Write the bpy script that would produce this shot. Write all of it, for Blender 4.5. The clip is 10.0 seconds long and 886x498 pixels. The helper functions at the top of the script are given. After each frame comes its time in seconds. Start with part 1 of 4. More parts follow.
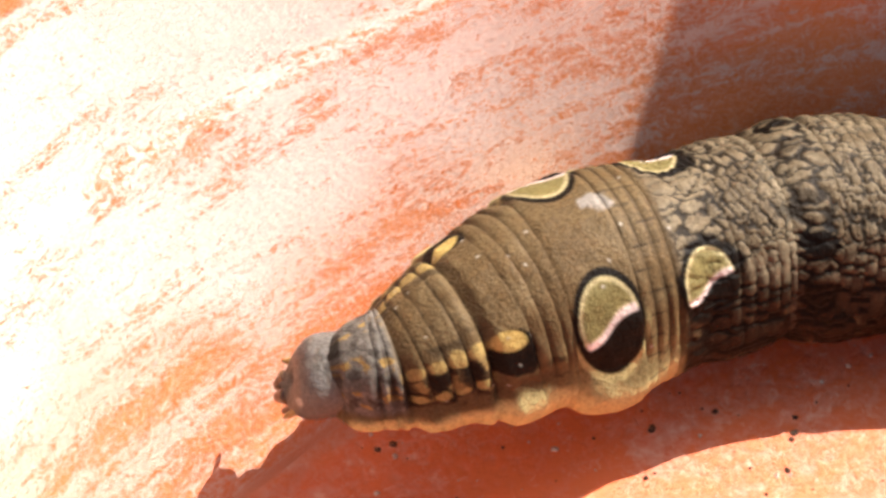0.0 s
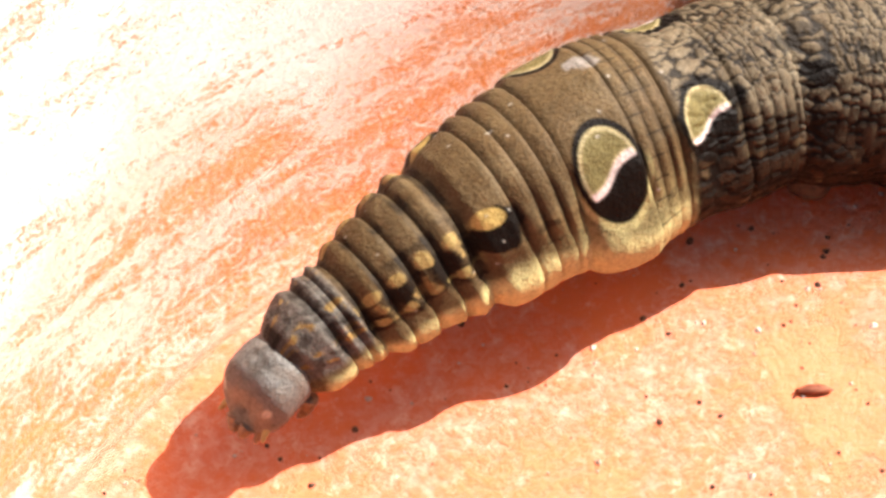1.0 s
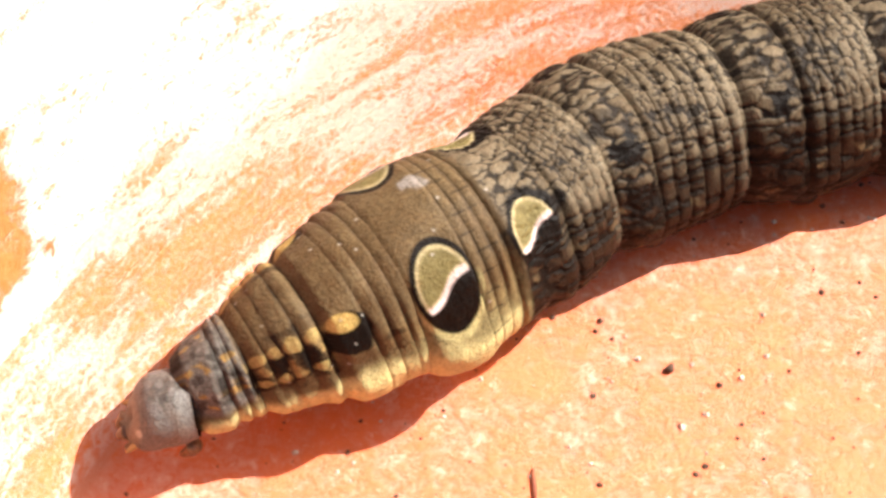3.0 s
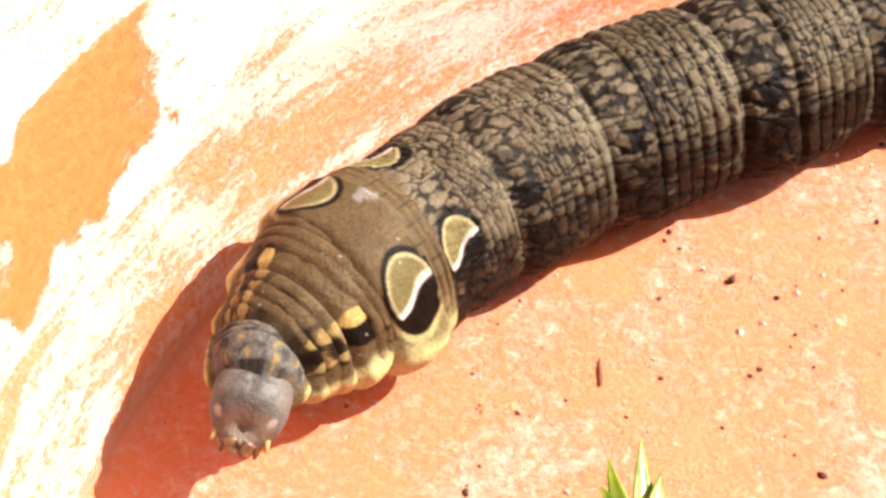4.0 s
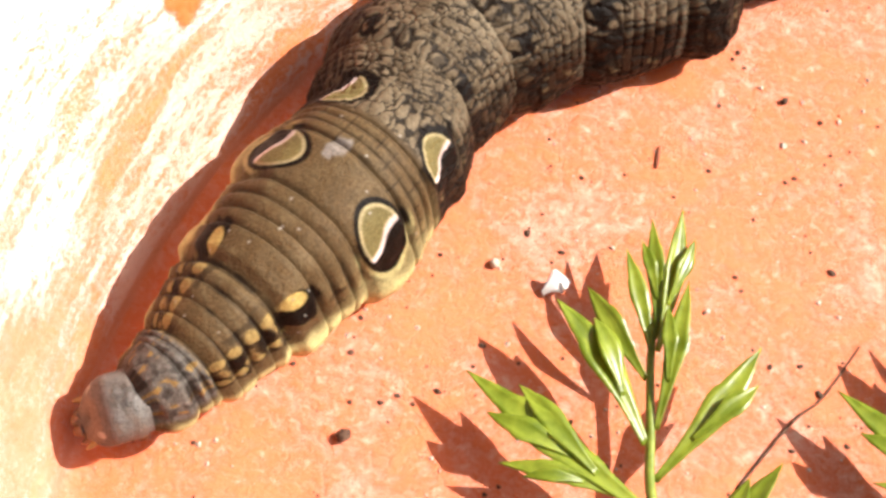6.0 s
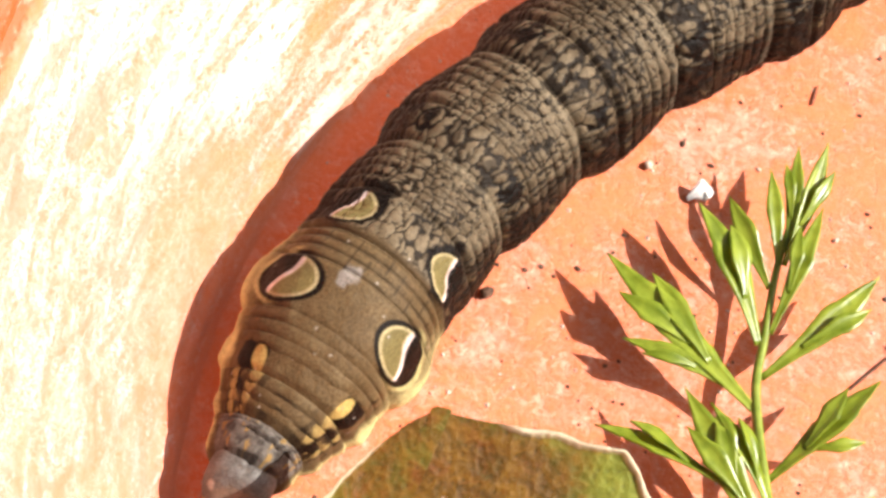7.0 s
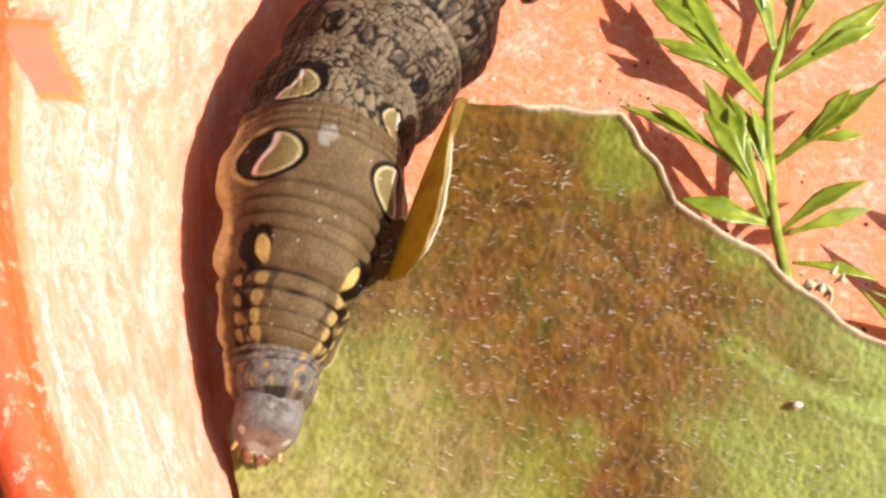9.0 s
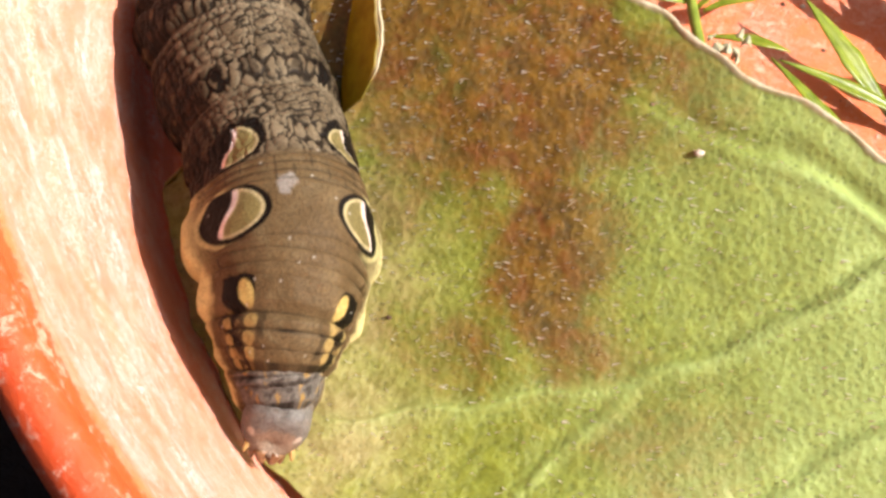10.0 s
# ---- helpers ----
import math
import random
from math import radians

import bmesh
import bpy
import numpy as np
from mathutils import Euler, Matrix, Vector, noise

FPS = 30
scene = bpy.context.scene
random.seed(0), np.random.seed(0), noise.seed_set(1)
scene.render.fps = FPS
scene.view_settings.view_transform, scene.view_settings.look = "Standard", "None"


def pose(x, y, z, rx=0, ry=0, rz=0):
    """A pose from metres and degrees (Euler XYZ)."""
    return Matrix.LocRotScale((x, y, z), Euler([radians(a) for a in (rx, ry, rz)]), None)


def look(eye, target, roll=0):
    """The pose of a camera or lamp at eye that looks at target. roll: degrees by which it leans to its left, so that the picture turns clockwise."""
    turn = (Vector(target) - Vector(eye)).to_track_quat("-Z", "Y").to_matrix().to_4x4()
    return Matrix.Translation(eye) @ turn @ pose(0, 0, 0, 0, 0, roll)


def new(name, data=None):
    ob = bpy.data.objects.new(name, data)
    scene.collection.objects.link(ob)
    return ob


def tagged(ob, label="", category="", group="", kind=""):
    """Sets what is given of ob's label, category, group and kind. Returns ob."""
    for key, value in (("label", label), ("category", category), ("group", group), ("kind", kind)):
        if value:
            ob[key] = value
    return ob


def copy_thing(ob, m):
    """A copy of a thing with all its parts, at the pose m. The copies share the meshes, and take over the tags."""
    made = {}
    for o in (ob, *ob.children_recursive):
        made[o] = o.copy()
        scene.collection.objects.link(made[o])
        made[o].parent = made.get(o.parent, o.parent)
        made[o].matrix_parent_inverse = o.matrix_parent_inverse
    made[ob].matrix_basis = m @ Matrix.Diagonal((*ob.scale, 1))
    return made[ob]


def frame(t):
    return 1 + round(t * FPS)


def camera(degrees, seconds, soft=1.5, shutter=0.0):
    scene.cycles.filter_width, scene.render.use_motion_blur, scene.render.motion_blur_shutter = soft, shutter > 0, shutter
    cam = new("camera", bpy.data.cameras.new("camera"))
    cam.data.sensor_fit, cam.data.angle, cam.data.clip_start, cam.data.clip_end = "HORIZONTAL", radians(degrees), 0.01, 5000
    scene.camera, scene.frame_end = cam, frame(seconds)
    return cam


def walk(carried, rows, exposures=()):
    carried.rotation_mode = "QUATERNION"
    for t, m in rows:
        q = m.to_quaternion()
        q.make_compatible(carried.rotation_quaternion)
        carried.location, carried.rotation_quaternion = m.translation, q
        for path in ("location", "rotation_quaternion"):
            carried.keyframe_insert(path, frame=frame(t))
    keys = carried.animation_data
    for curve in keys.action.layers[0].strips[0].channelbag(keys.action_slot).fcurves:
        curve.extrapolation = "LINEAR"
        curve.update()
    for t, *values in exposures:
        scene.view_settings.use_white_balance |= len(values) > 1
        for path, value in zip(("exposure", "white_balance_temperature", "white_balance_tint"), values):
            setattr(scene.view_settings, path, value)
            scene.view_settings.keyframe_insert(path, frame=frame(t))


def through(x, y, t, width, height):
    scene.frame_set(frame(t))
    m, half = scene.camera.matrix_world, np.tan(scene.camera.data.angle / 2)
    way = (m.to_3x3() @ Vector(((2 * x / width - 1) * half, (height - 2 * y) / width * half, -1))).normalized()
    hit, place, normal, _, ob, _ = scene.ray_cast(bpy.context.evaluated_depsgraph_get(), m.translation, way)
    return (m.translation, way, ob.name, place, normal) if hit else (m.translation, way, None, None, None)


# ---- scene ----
# The view: one lens, held by hand
cam = camera(25.0, 10.0, soft=3.0)
walk(cam, [
    (0.0, pose(-0.02735, 0.00441, 0.09149, 36.22, 3.93, -20.50)),
    (0.5, pose(-0.03126, 0.00260, 0.09124, 36.17, 3.13, -20.04)),
    (1.0, pose(-0.03255, -0.00509, 0.08983, 35.88, 2.56, -17.60)),
    (1.5, pose(-0.03284, -0.00795, 0.09187, 35.78, 0.78, -14.46)),
    (2.0, pose(-0.03767, -0.01183, 0.09336, 36.07, -0.25, -10.67)),
    (2.2, pose(-0.03852, -0.01308, 0.09381, 36.28, -0.57, -8.42)),
    (3.3, pose(-0.04243, -0.02382, 0.09747, 36.38, -0.84, -6.15)),
    (3.5, pose(-0.04382, -0.02508, 0.09792, 36.23, -1.40, -5.37)),
    (4.0, pose(-0.04639, -0.03025, 0.10036, 35.88, -3.06, -3.02)),
    (4.5, pose(-0.04675, -0.03662, 0.10165, 35.21, -3.96, -1.23)),
    (5.0, pose(-0.04822, -0.04172, 0.10393, 34.42, -5.91, 1.66)),
    (5.2, pose(-0.04778, -0.04314, 0.10570, 33.69, -5.93, 3.21)),
    (6.3, pose(-0.04918, -0.05146, 0.11296, 31.77, -8.02, 8.07)),
    (6.5, pose(-0.04829, -0.05381, 0.11441, 31.70, -8.75, 10.33)),
    (7.0, pose(-0.04764, -0.06048, 0.11856, 29.85, -8.05, 16.29)),
    (7.5, pose(-0.04214, -0.07077, 0.11923, 28.07, -7.25, 20.25)),
    (8.0, pose(-0.03904, -0.07556, 0.12093, 27.35, -6.97, 20.10)),
    (8.5, pose(-0.03768, -0.07809, 0.12216, 27.40, -6.47, 20.43)),
    (9.0, pose(-0.03557, -0.08243, 0.12451, 28.01, -6.25, 20.27)),
    (9.5, pose(-0.03265, -0.08799, 0.12533, 27.62, -6.21, 20.93)),
    (10.0, pose(-0.02297, -0.09294, 0.12571, 26.52, -4.66, 20.00)),
], exposures=[(0.0, 1.95), (2.5, 1.92), (4.5, 1.75), (6.3, 1.52), (7.5, 1.54), (10.0, 1.44)])

MM = 0.001
AIM = Vector((0.966, 0.26, 0.97)).normalized()   # towards the sun

# ---- light ----
world = bpy.data.worlds.new("sky")
scene.world = world
world.use_nodes = True
sky = world.node_tree.nodes.new("ShaderNodeTexSky")
sky.sky_type, sky.sun_disc = "NISHITA", False
sky.air_density, sky.dust_density, sky.ozone_density = 0.5, 5.0, 0.0
sky.sun_elevation = math.asin(AIM.z)
sky.sun_rotation = math.atan2(AIM.x, AIM.y)
back = world.node_tree.nodes["Background"]
world.node_tree.links.new(sky.outputs[0], back.inputs[0])
back.inputs[1].default_value = 0.046
sun = new("sun", bpy.data.lights.new("sun", "SUN"))
sun.data.energy, sun.data.angle, sun.data.color = 3.75, radians(0.55), (1.0, 0.95, 0.89)
sun.matrix_world = look(AIM * 2, (0, 0, 0))


# ---- materials ----
class Nodes:
    """A node material, with short calls for the nodes that it needs."""

    def __init__(self, name, rough=0.5, spec=0.5):
        self.m = bpy.data.materials.new(name)
        self.m.use_nodes = True
        self.t = self.m.node_tree
        self.b = self.t.nodes["Principled BSDF"]
        self.b.inputs["Roughness"].default_value = rough
        self.b.inputs["Specular IOR Level"].default_value = spec

    def plug(self, socket, value):
        if isinstance(value, bpy.types.NodeSocket):
            self.t.links.new(value, socket)
        else:
            socket.default_value = (*value, 1) if isinstance(value, tuple) and len(value) == 3 and socket.type == "RGBA" else value

    def coords(self, kind="Object", scale=(1, 1, 1)):
        n = self.t.nodes.new("ShaderNodeTexCoord")
        g = self.t.nodes.new("ShaderNodeMapping")
        g.inputs["Scale"].default_value = scale
        self.t.links.new(n.outputs[kind], g.inputs[0])
        return g.outputs[0]

    def noise(self, where, scale, detail=4.0, rough=0.6, warp=0.0):
        n = self.t.nodes.new("ShaderNodeTexNoise")
        self.plug(n.inputs["Vector"], where)
        n.inputs["Scale"].default_value, n.inputs["Detail"].default_value = scale, detail
        n.inputs["Roughness"].default_value, n.inputs["Distortion"].default_value = rough, warp
        return n.outputs["Fac"]

    def cells(self, where, scale, feature="F1"):
        n = self.t.nodes.new("ShaderNodeTexVoronoi")
        n.feature = feature
        self.plug(n.inputs["Vector"], where)
        n.inputs["Scale"].default_value = scale
        return n.outputs["Distance"]

    def attr(self, name, out="Color"):
        n = self.t.nodes.new("ShaderNodeAttribute")
        n.attribute_name = name
        return n.outputs[out]

    def ramp(self, value, low, high, a=0.0, b=1.0):
        n = self.t.nodes.new("ShaderNodeMapRange")
        n.interpolation_type = "SMOOTHSTEP"
        self.plug(n.inputs[0], value)
        for k, v in zip((1, 2, 3, 4), (low, high, a, b)):
            self.plug(n.inputs[k], v)
        return n.outputs[0]

    def math(self, op, a, b=0.0):
        n = self.t.nodes.new("ShaderNodeMath")
        n.operation = op
        self.plug(n.inputs[0], a), self.plug(n.inputs[1], b)
        return n.outputs[0]

    def mix(self, fac, a, b, how="MIX"):
        n = self.t.nodes.new("ShaderNodeMix")
        n.data_type, n.blend_type = "RGBA", how
        self.plug(n.inputs[0], fac), self.plug(n.inputs[6], a), self.plug(n.inputs[7], b)
        return n.outputs[2]

    def split(self, colour):
        n = self.t.nodes.new("ShaderNodeSeparateColor")
        self.plug(n.inputs[0], colour)
        return n.outputs

    def bump(self, height, metres, strength=1.0):
        n = self.t.nodes.new("ShaderNodeBump")
        n.inputs["Strength"].default_value, n.inputs["Distance"].default_value = strength, metres
        self.plug(n.inputs["Height"], height)
        self.t.links.new(n.outputs[0], self.b.inputs["Normal"])

    def set(self, name, value):
        self.plug(self.b.inputs[name], value)
        return self


def clay_material():
    """Orange saucer, with pale lime scale worn in streaks on its wall and speckled on its floor."""
    n = Nodes("limed_orange_clay", 0.42, 0.45)
    uv = n.coords("UV")
    mask = n.split(n.attr("wear"))                 # wall, bare patch, crust
    soft = n.attr("soft", "Fac")                   # where the scale lies thick and even
    band = n.noise(n.coords("UV", (0.055, 0.30, 1)), 1.0, 5, 0.65, 1.0)
    streak = n.noise(n.coords("UV", (0.16, 1.1, 1)), 1.0, 6, 0.7, 0.6)
    scratch = n.noise(n.coords("UV", (0.75, 1.0, 1)), 1.0, 10, 0.88, 2.2)
    blot = n.noise(uv, 0.13, 5, 0.6, 0.6)
    fine = n.noise(uv, 3.5, 6, 0.7)
    speck = n.noise(uv, 1.3, 8, 0.72, 0.3)
    nick = n.noise(n.coords("UV", (1.0, 0.55, 1)), 1.5, 5, 0.6, 3.5)
    hair = n.ramp(n.math("ABSOLUTE", n.math("SUBTRACT", nick, 0.5)), 0.010, 0.075, 1.0, 0.0)
    score = n.ramp(n.math("ABSOLUTE", n.math("SUBTRACT", n.noise(n.coords("UV", (0.5, 1.1, 1)), 1.1, 6, 0.65, 2.5), 0.47)), 0.008, 0.06, 1.0, 0.0)
    orange = n.mix(n.ramp(blot, 0.3, 0.7), (0.66, 0.150, 0.040), (0.60, 0.112, 0.027))
    orange = n.mix(mask[0], orange, n.mix(n.ramp(blot, 0.3, 0.7), (0.71, 0.225, 0.070), (0.68, 0.175, 0.048)))
    orange = n.mix(n.math("MULTIPLY", soft, 0.70), orange, n.mix(n.ramp(n.noise(uv, 0.35, 6, 0.65, 1.0), 0.35, 0.65), (0.68, 0.20, 0.105), (0.72, 0.31, 0.215)))
    lime = n.mix(fine, (0.66, 0.37, 0.27), (0.73, 0.52, 0.44))
    lime = n.mix(n.ramp(mask[2], 0.55, 0.95), lime, n.mix(fine, (0.70, 0.50, 0.42), (0.79, 0.69, 0.63)))
    lime = n.mix(n.math("MULTIPLY", soft, 0.85), lime, n.mix(n.ramp(n.noise(n.coords("UV", (0.5, 0.8, 1)), 0.40, 7, 0.7, 1.2), 0.42, 0.54), (0.66, 0.320, 0.235), (0.78, 0.66, 0.63)))
    wallside = n.math("ADD", n.math("ADD", n.math("MULTIPLY", band, 0.62), n.math("MULTIPLY", streak, 0.24)), n.math("ADD", n.math("MULTIPLY", scratch, 1.0), n.math("MULTIPLY", blot, 0.22)))
    on_wall = n.ramp(n.math("ADD", wallside, n.math("MULTIPLY", n.math("SUBTRACT", mask[2], 0.42), 0.15)), n.math("SUBTRACT", 1.00, n.math("MULTIPLY", soft, -0.02)), n.math("ADD", 1.11, n.math("MULTIPLY", soft, 0.24)), n.ramp(mask[2], 0.3, 0.7, 0.03, 0.22), 1.0)
    on_wall = n.math("SUBTRACT", n.math("ADD", on_wall, n.math("MULTIPLY", hair, 0.42)), n.math("MULTIPLY", score, 0.40))
    on_wall = n.ramp(on_wall, -0.05, 0.95, 0.0, 1.0)
    on_floor = n.ramp(n.math("ADD", n.math("MULTIPLY", speck, 0.6), n.math("MULTIPLY", blot, 0.5)), 0.49, 0.73, 0.03, 0.52)
    worn = n.mix(mask[0], on_floor, on_wall)
    bare = n.ramp(n.math("ADD", mask[1], n.math("MULTIPLY", n.math("SUBTRACT", scratch, 0.5), 1.9)), 0.35, 0.55)
    worn = n.math("MULTIPLY", worn, n.math("SUBTRACT", 1.0, bare))
    naked = n.mix(n.ramp(mask[1], 0.82, 0.97), n.mix(n.ramp(speck, 0.35, 0.65), (0.72, 0.125, 0.028), (0.74, 0.165, 0.050)), (0.58, 0.120, 0.072))
    naked = n.mix(mask[0], (0.62, 0.072, 0.015), naked)
    colour = n.mix(worn, n.mix(bare, orange, naked), lime)
    colour = n.mix(n.math("MULTIPLY", n.ramp(fine, 0.58, 0.72), 0.30), colour, (0.42, 0.10, 0.03))
    dust = n.ramp(n.math("ADD", n.noise(uv, 0.8, 9, 0.8, 0.4), n.math("MULTIPLY", blot, 0.25)), 0.66, 0.76, 0.0, 0.55)
    colour = n.mix(n.math("MULTIPLY", dust, n.math("SUBTRACT", 1.0, mask[0])), colour, (0.72, 0.46, 0.34))
    grime = n.ramp(n.noise(uv, 2.1, 6, 0.75, 0.5), 0.64, 0.72, 0.0, 0.5)
    colour = n.mix(n.math("MULTIPLY", grime, n.math("SUBTRACT", 1.0, mask[0])), colour, (0.20, 0.10, 0.06))
    n.set("Base Color", colour)
    n.set("Roughness", n.mix(worn, (0.38,) * 3, (0.7,) * 3))
    n.bump(n.math("ADD", n.math("MULTIPLY", fine, 0.5), n.math("ADD", worn, speck)), 0.00022, 0.6)
    return n.m


def soil_material():
    n = Nodes("dark_soil", 0.95, 0.2)
    o = n.coords()
    n.set("Base Color", n.mix(n.noise(o, 220, 6), (0.012, 0.007, 0.005), (0.05, 0.03, 0.02)))
    n.bump(n.noise(o, 400, 6), 0.003)
    return n.m


def skin_material(name="caterpillar_skin", rough=0.5, spec=0.09):
    """Takes its markings, and the shade painted among them, from the colours laid along and round the body."""
    n = Nodes(name, rough, spec)
    o = n.coords()
    grain = n.noise(o, 5200, 3, 0.6)
    spread = n.noise(o, 700, 4, 0.6)
    colour = n.mix(n.ramp(grain, 0.3, 0.75, 0.0, 0.38), n.attr("marks"), (0.03, 0.018, 0.01), "MULTIPLY")
    colour = n.mix(n.ramp(spread, 0.4, 0.75, 0.0, 0.8), colour, (1.35, 1.3, 1.25), "MULTIPLY")
    n.set("Base Color", colour)
    n.set("Roughness", n.mix(grain, (rough - 0.1,) * 3, (rough + 0.18,) * 3))
    n.bump(n.math("ADD", grain, n.math("MULTIPLY", spread, 1.5)), 0.00010, 0.8)
    return n.m


def plain_material(name, dark, light, scale=1500, rough=0.5, spec=0.4, through=0.0, relief=0.00006):
    n = Nodes(name, rough, spec)
    dark, light = (tuple(0.82 * v for v in c) for c in (dark, light))
    o = n.coords()
    g = n.noise(o, scale, 5, 0.65)
    n.set("Base Color", n.mix(n.ramp(g, 0.3, 0.7), dark, light))
    n.bump(g, relief, 0.7)
    if through:
        thin(n, light, through)
    return n.m


def thin(n, colour, share):
    """Lets some of the light through, as a leaf does."""
    tr = n.t.nodes.new("ShaderNodeBsdfTranslucent")
    n.plug(tr.inputs[0], colour)
    mix = n.t.nodes.new("ShaderNodeMixShader")
    mix.inputs[0].default_value = share
    out = n.t.nodes["Material Output"]
    n.t.links.new(n.b.outputs[0], mix.inputs[1])
    n.t.links.new(tr.outputs[0], mix.inputs[2])
    n.t.links.new(mix.outputs[0], out.inputs[0])


def blade_material():
    """Upper face of the hairy leaf: green, paler to one side, blotched red-brown, with pale veins."""
    n = Nodes("blotched_leaf", 0.5, 0.4)
    o = n.coords()
    mask = n.split(n.attr("leaf"))                 # veins and paler side, brown, bitten edge
    mott = n.noise(o, 800, 8, 0.74, 0.4)
    pore = n.cells(o, 1900)
    blot = n.noise(o, 150, 6, 0.65, 0.8)
    glint_grain = n.noise(o, 2600, 4, 0.7)
    green = n.mix(n.ramp(mott, 0.3, 0.7), (0.165, 0.185, 0.012), (0.345, 0.39, 0.046))
    brown = n.mix(n.ramp(mott, 0.28, 0.70), (0.075, 0.036, 0.003), (0.290, 0.150, 0.012))
    brown = n.mix(n.ramp(n.noise(o, 420, 6, 0.7, 0.5), 0.48, 0.66, 0.0, 0.75), brown, n.mix(mott, (0.13, 0.032, 0.004), (0.30, 0.095, 0.014)))
    part = n.math("ADD", mask[1], n.math("ADD", n.math("MULTIPLY", n.math("SUBTRACT", blot, 0.5), 1.4), n.math("MULTIPLY", n.math("SUBTRACT", mott, 0.5), 1.2)))
    colour = n.mix(n.ramp(part, 0.15, 0.95), green, brown)
    # mottled paler tan over one corner of the blade
    colour = n.mix(n.math("MULTIPLY", n.attr("tawny", "Fac"), n.ramp(blot, 0.30, 0.65, 0.15, 0.62)), colour, n.mix(n.ramp(mott, 0.3, 0.7), (0.33, 0.215, 0.085), (0.58, 0.45, 0.23)))
    colour = n.mix(n.math("MULTIPLY", mask[0], 0.78), colour, (0.53, 0.67, 0.22))
    colour = n.mix(n.ramp(pore, 0.0, 0.38, 0.42, 0.0), colour, (0.03, 0.03, 0.006))
    # fine glints of the blade's sheen, painted as pale flecks
    colour = n.mix(n.ramp(glint_grain, 0.56, 0.72, 0.0, 0.08), colour, (0.60, 0.58, 0.26))
    colour = n.mix(n.math("MULTIPLY", mask[2], 0.95), colour, (0.86, 0.78, 0.56))
    colour = n.mix(1.0, colour, (0.82, 0.82, 0.82), "MULTIPLY")
    n.set("Base Color", colour)
    n.bump(n.math("ADD", n.math("MULTIPLY", pore, 0.7), mott), 0.00014, 0.8)
    thin(n, colour, 0.30)
    return n.m


def under_material():
    """Lower face of the leaf: yellow, pale along its bitten edge."""
    n = Nodes("leaf_underside", 0.55, 0.3)
    g = n.noise(n.coords(), 500, 5, 0.65)
    colour = n.mix(n.ramp(g, 0.3, 0.7), (0.38, 0.25, 0.006), (0.58, 0.42, 0.016))
    colour = n.mix(n.math("MULTIPLY", n.split(n.attr("leaf"))[2], 0.95), colour, (0.86, 0.78, 0.56))
    n.set("Base Color", colour)
    n.bump(g, 0.00006, 0.7)
    thin(n, colour, 0.5)
    return n.m


CLAY, SOIL, SKIN = clay_material(), soil_material(), skin_material()
HEADSKIN = skin_material("caterpillar_head", 0.5, 0.35)
BLADE = blade_material()
UNDER = under_material()
HAIR = plain_material("leaf_hair", (0.86, 0.80, 0.66), (0.98, 0.95, 0.86), 900, 0.3, 0.6)
LEAFLET = plain_material("leaflet_green", (0.15, 0.22, 0.008), (0.42, 0.50, 0.05), 620, 0.3, 0.6, 0.42)
STEM = plain_material("stem_green", (0.17, 0.23, 0.018), (0.32, 0.38, 0.05), 900, 0.4, 0.5, 0.15)
GRITDARK = plain_material("dark_grit", (0.035, 0.018, 0.010), (0.17, 0.085, 0.05), 3000, 0.8, 0.3)
GRITPALE = plain_material("pale_grit", (0.42, 0.28, 0.2), (0.7, 0.6, 0.5), 3000, 0.6, 0.4)
FLAKE = plain_material("red_brown_flake", (0.16, 0.035, 0.015), (0.30, 0.09, 0.04), 2500, 0.7, 0.3)
SCORED = plain_material("scored_clay", (0.66, 0.20, 0.08), (0.74, 0.30, 0.15), 2500, 0.6, 0.3)
DRYBLOOM = plain_material("dry_bloom", (0.42, 0.40, 0.22), (0.66, 0.62, 0.44), 1500, 0.6, 0.3, 0.2)
PETAL = plain_material("white_petal", (0.74, 0.72, 0.68), (0.86, 0.85, 0.82), 1500, 0.5, 0.4, 0.2)
CHITIN = plain_material("amber_chitin", (0.11, 0.045, 0.018), (0.30, 0.16, 0.07), 2500, 0.3, 0.6)
CREAM = plain_material("cream_skin", (0.30, 0.17, 0.05), (0.50, 0.33, 0.12), 1500, 0.45, 0.4)
GREYSKIN = plain_material("mottled_proleg", (0.02, 0.01, 0.007), (0.13, 0.085, 0.05), 1800, 0.5, 0.4)


# ---- mesh helpers ----
def part(name, bm, material, parent=None, label=""):
    me = bpy.data.meshes.new(name)
    bm.to_mesh(me)
    bm.free()
    for p in me.polygons:
        p.use_smooth = True
    return made(name, me, material, parent, label)


def made(name, me, material, parent=None, label=""):
    me.materials.append(material)
    ob = new(name, me)
    ob.parent = parent
    return tagged(ob, label) if label else ob


def grid_mesh(name, verts, rows, cols, closed=False, extra=()):
    """A mesh over a grid of points, rows x cols; closed: the columns run round."""
    r, c = np.meshgrid(np.arange(rows - 1), np.arange(cols if closed else cols - 1), indexing="ij")
    d = (c + 1) % cols
    faces = np.stack([r * cols + c, r * cols + d, (r + 1) * cols + d, (r + 1) * cols + c], -1).reshape(-1, 4)
    me = bpy.data.meshes.new(name)
    me.from_pydata(verts.tolist(), [], faces.tolist() + [list(f) for f in extra])
    me.polygons.foreach_set("use_smooth", np.ones(len(me.polygons), bool))
    return me


def colours(me, name, rgb):
    a = me.color_attributes.new(name, "FLOAT_COLOR", "POINT")
    a.data.foreach_set("color", np.c_[rgb, np.ones(len(rgb))].astype(np.float32).ravel())


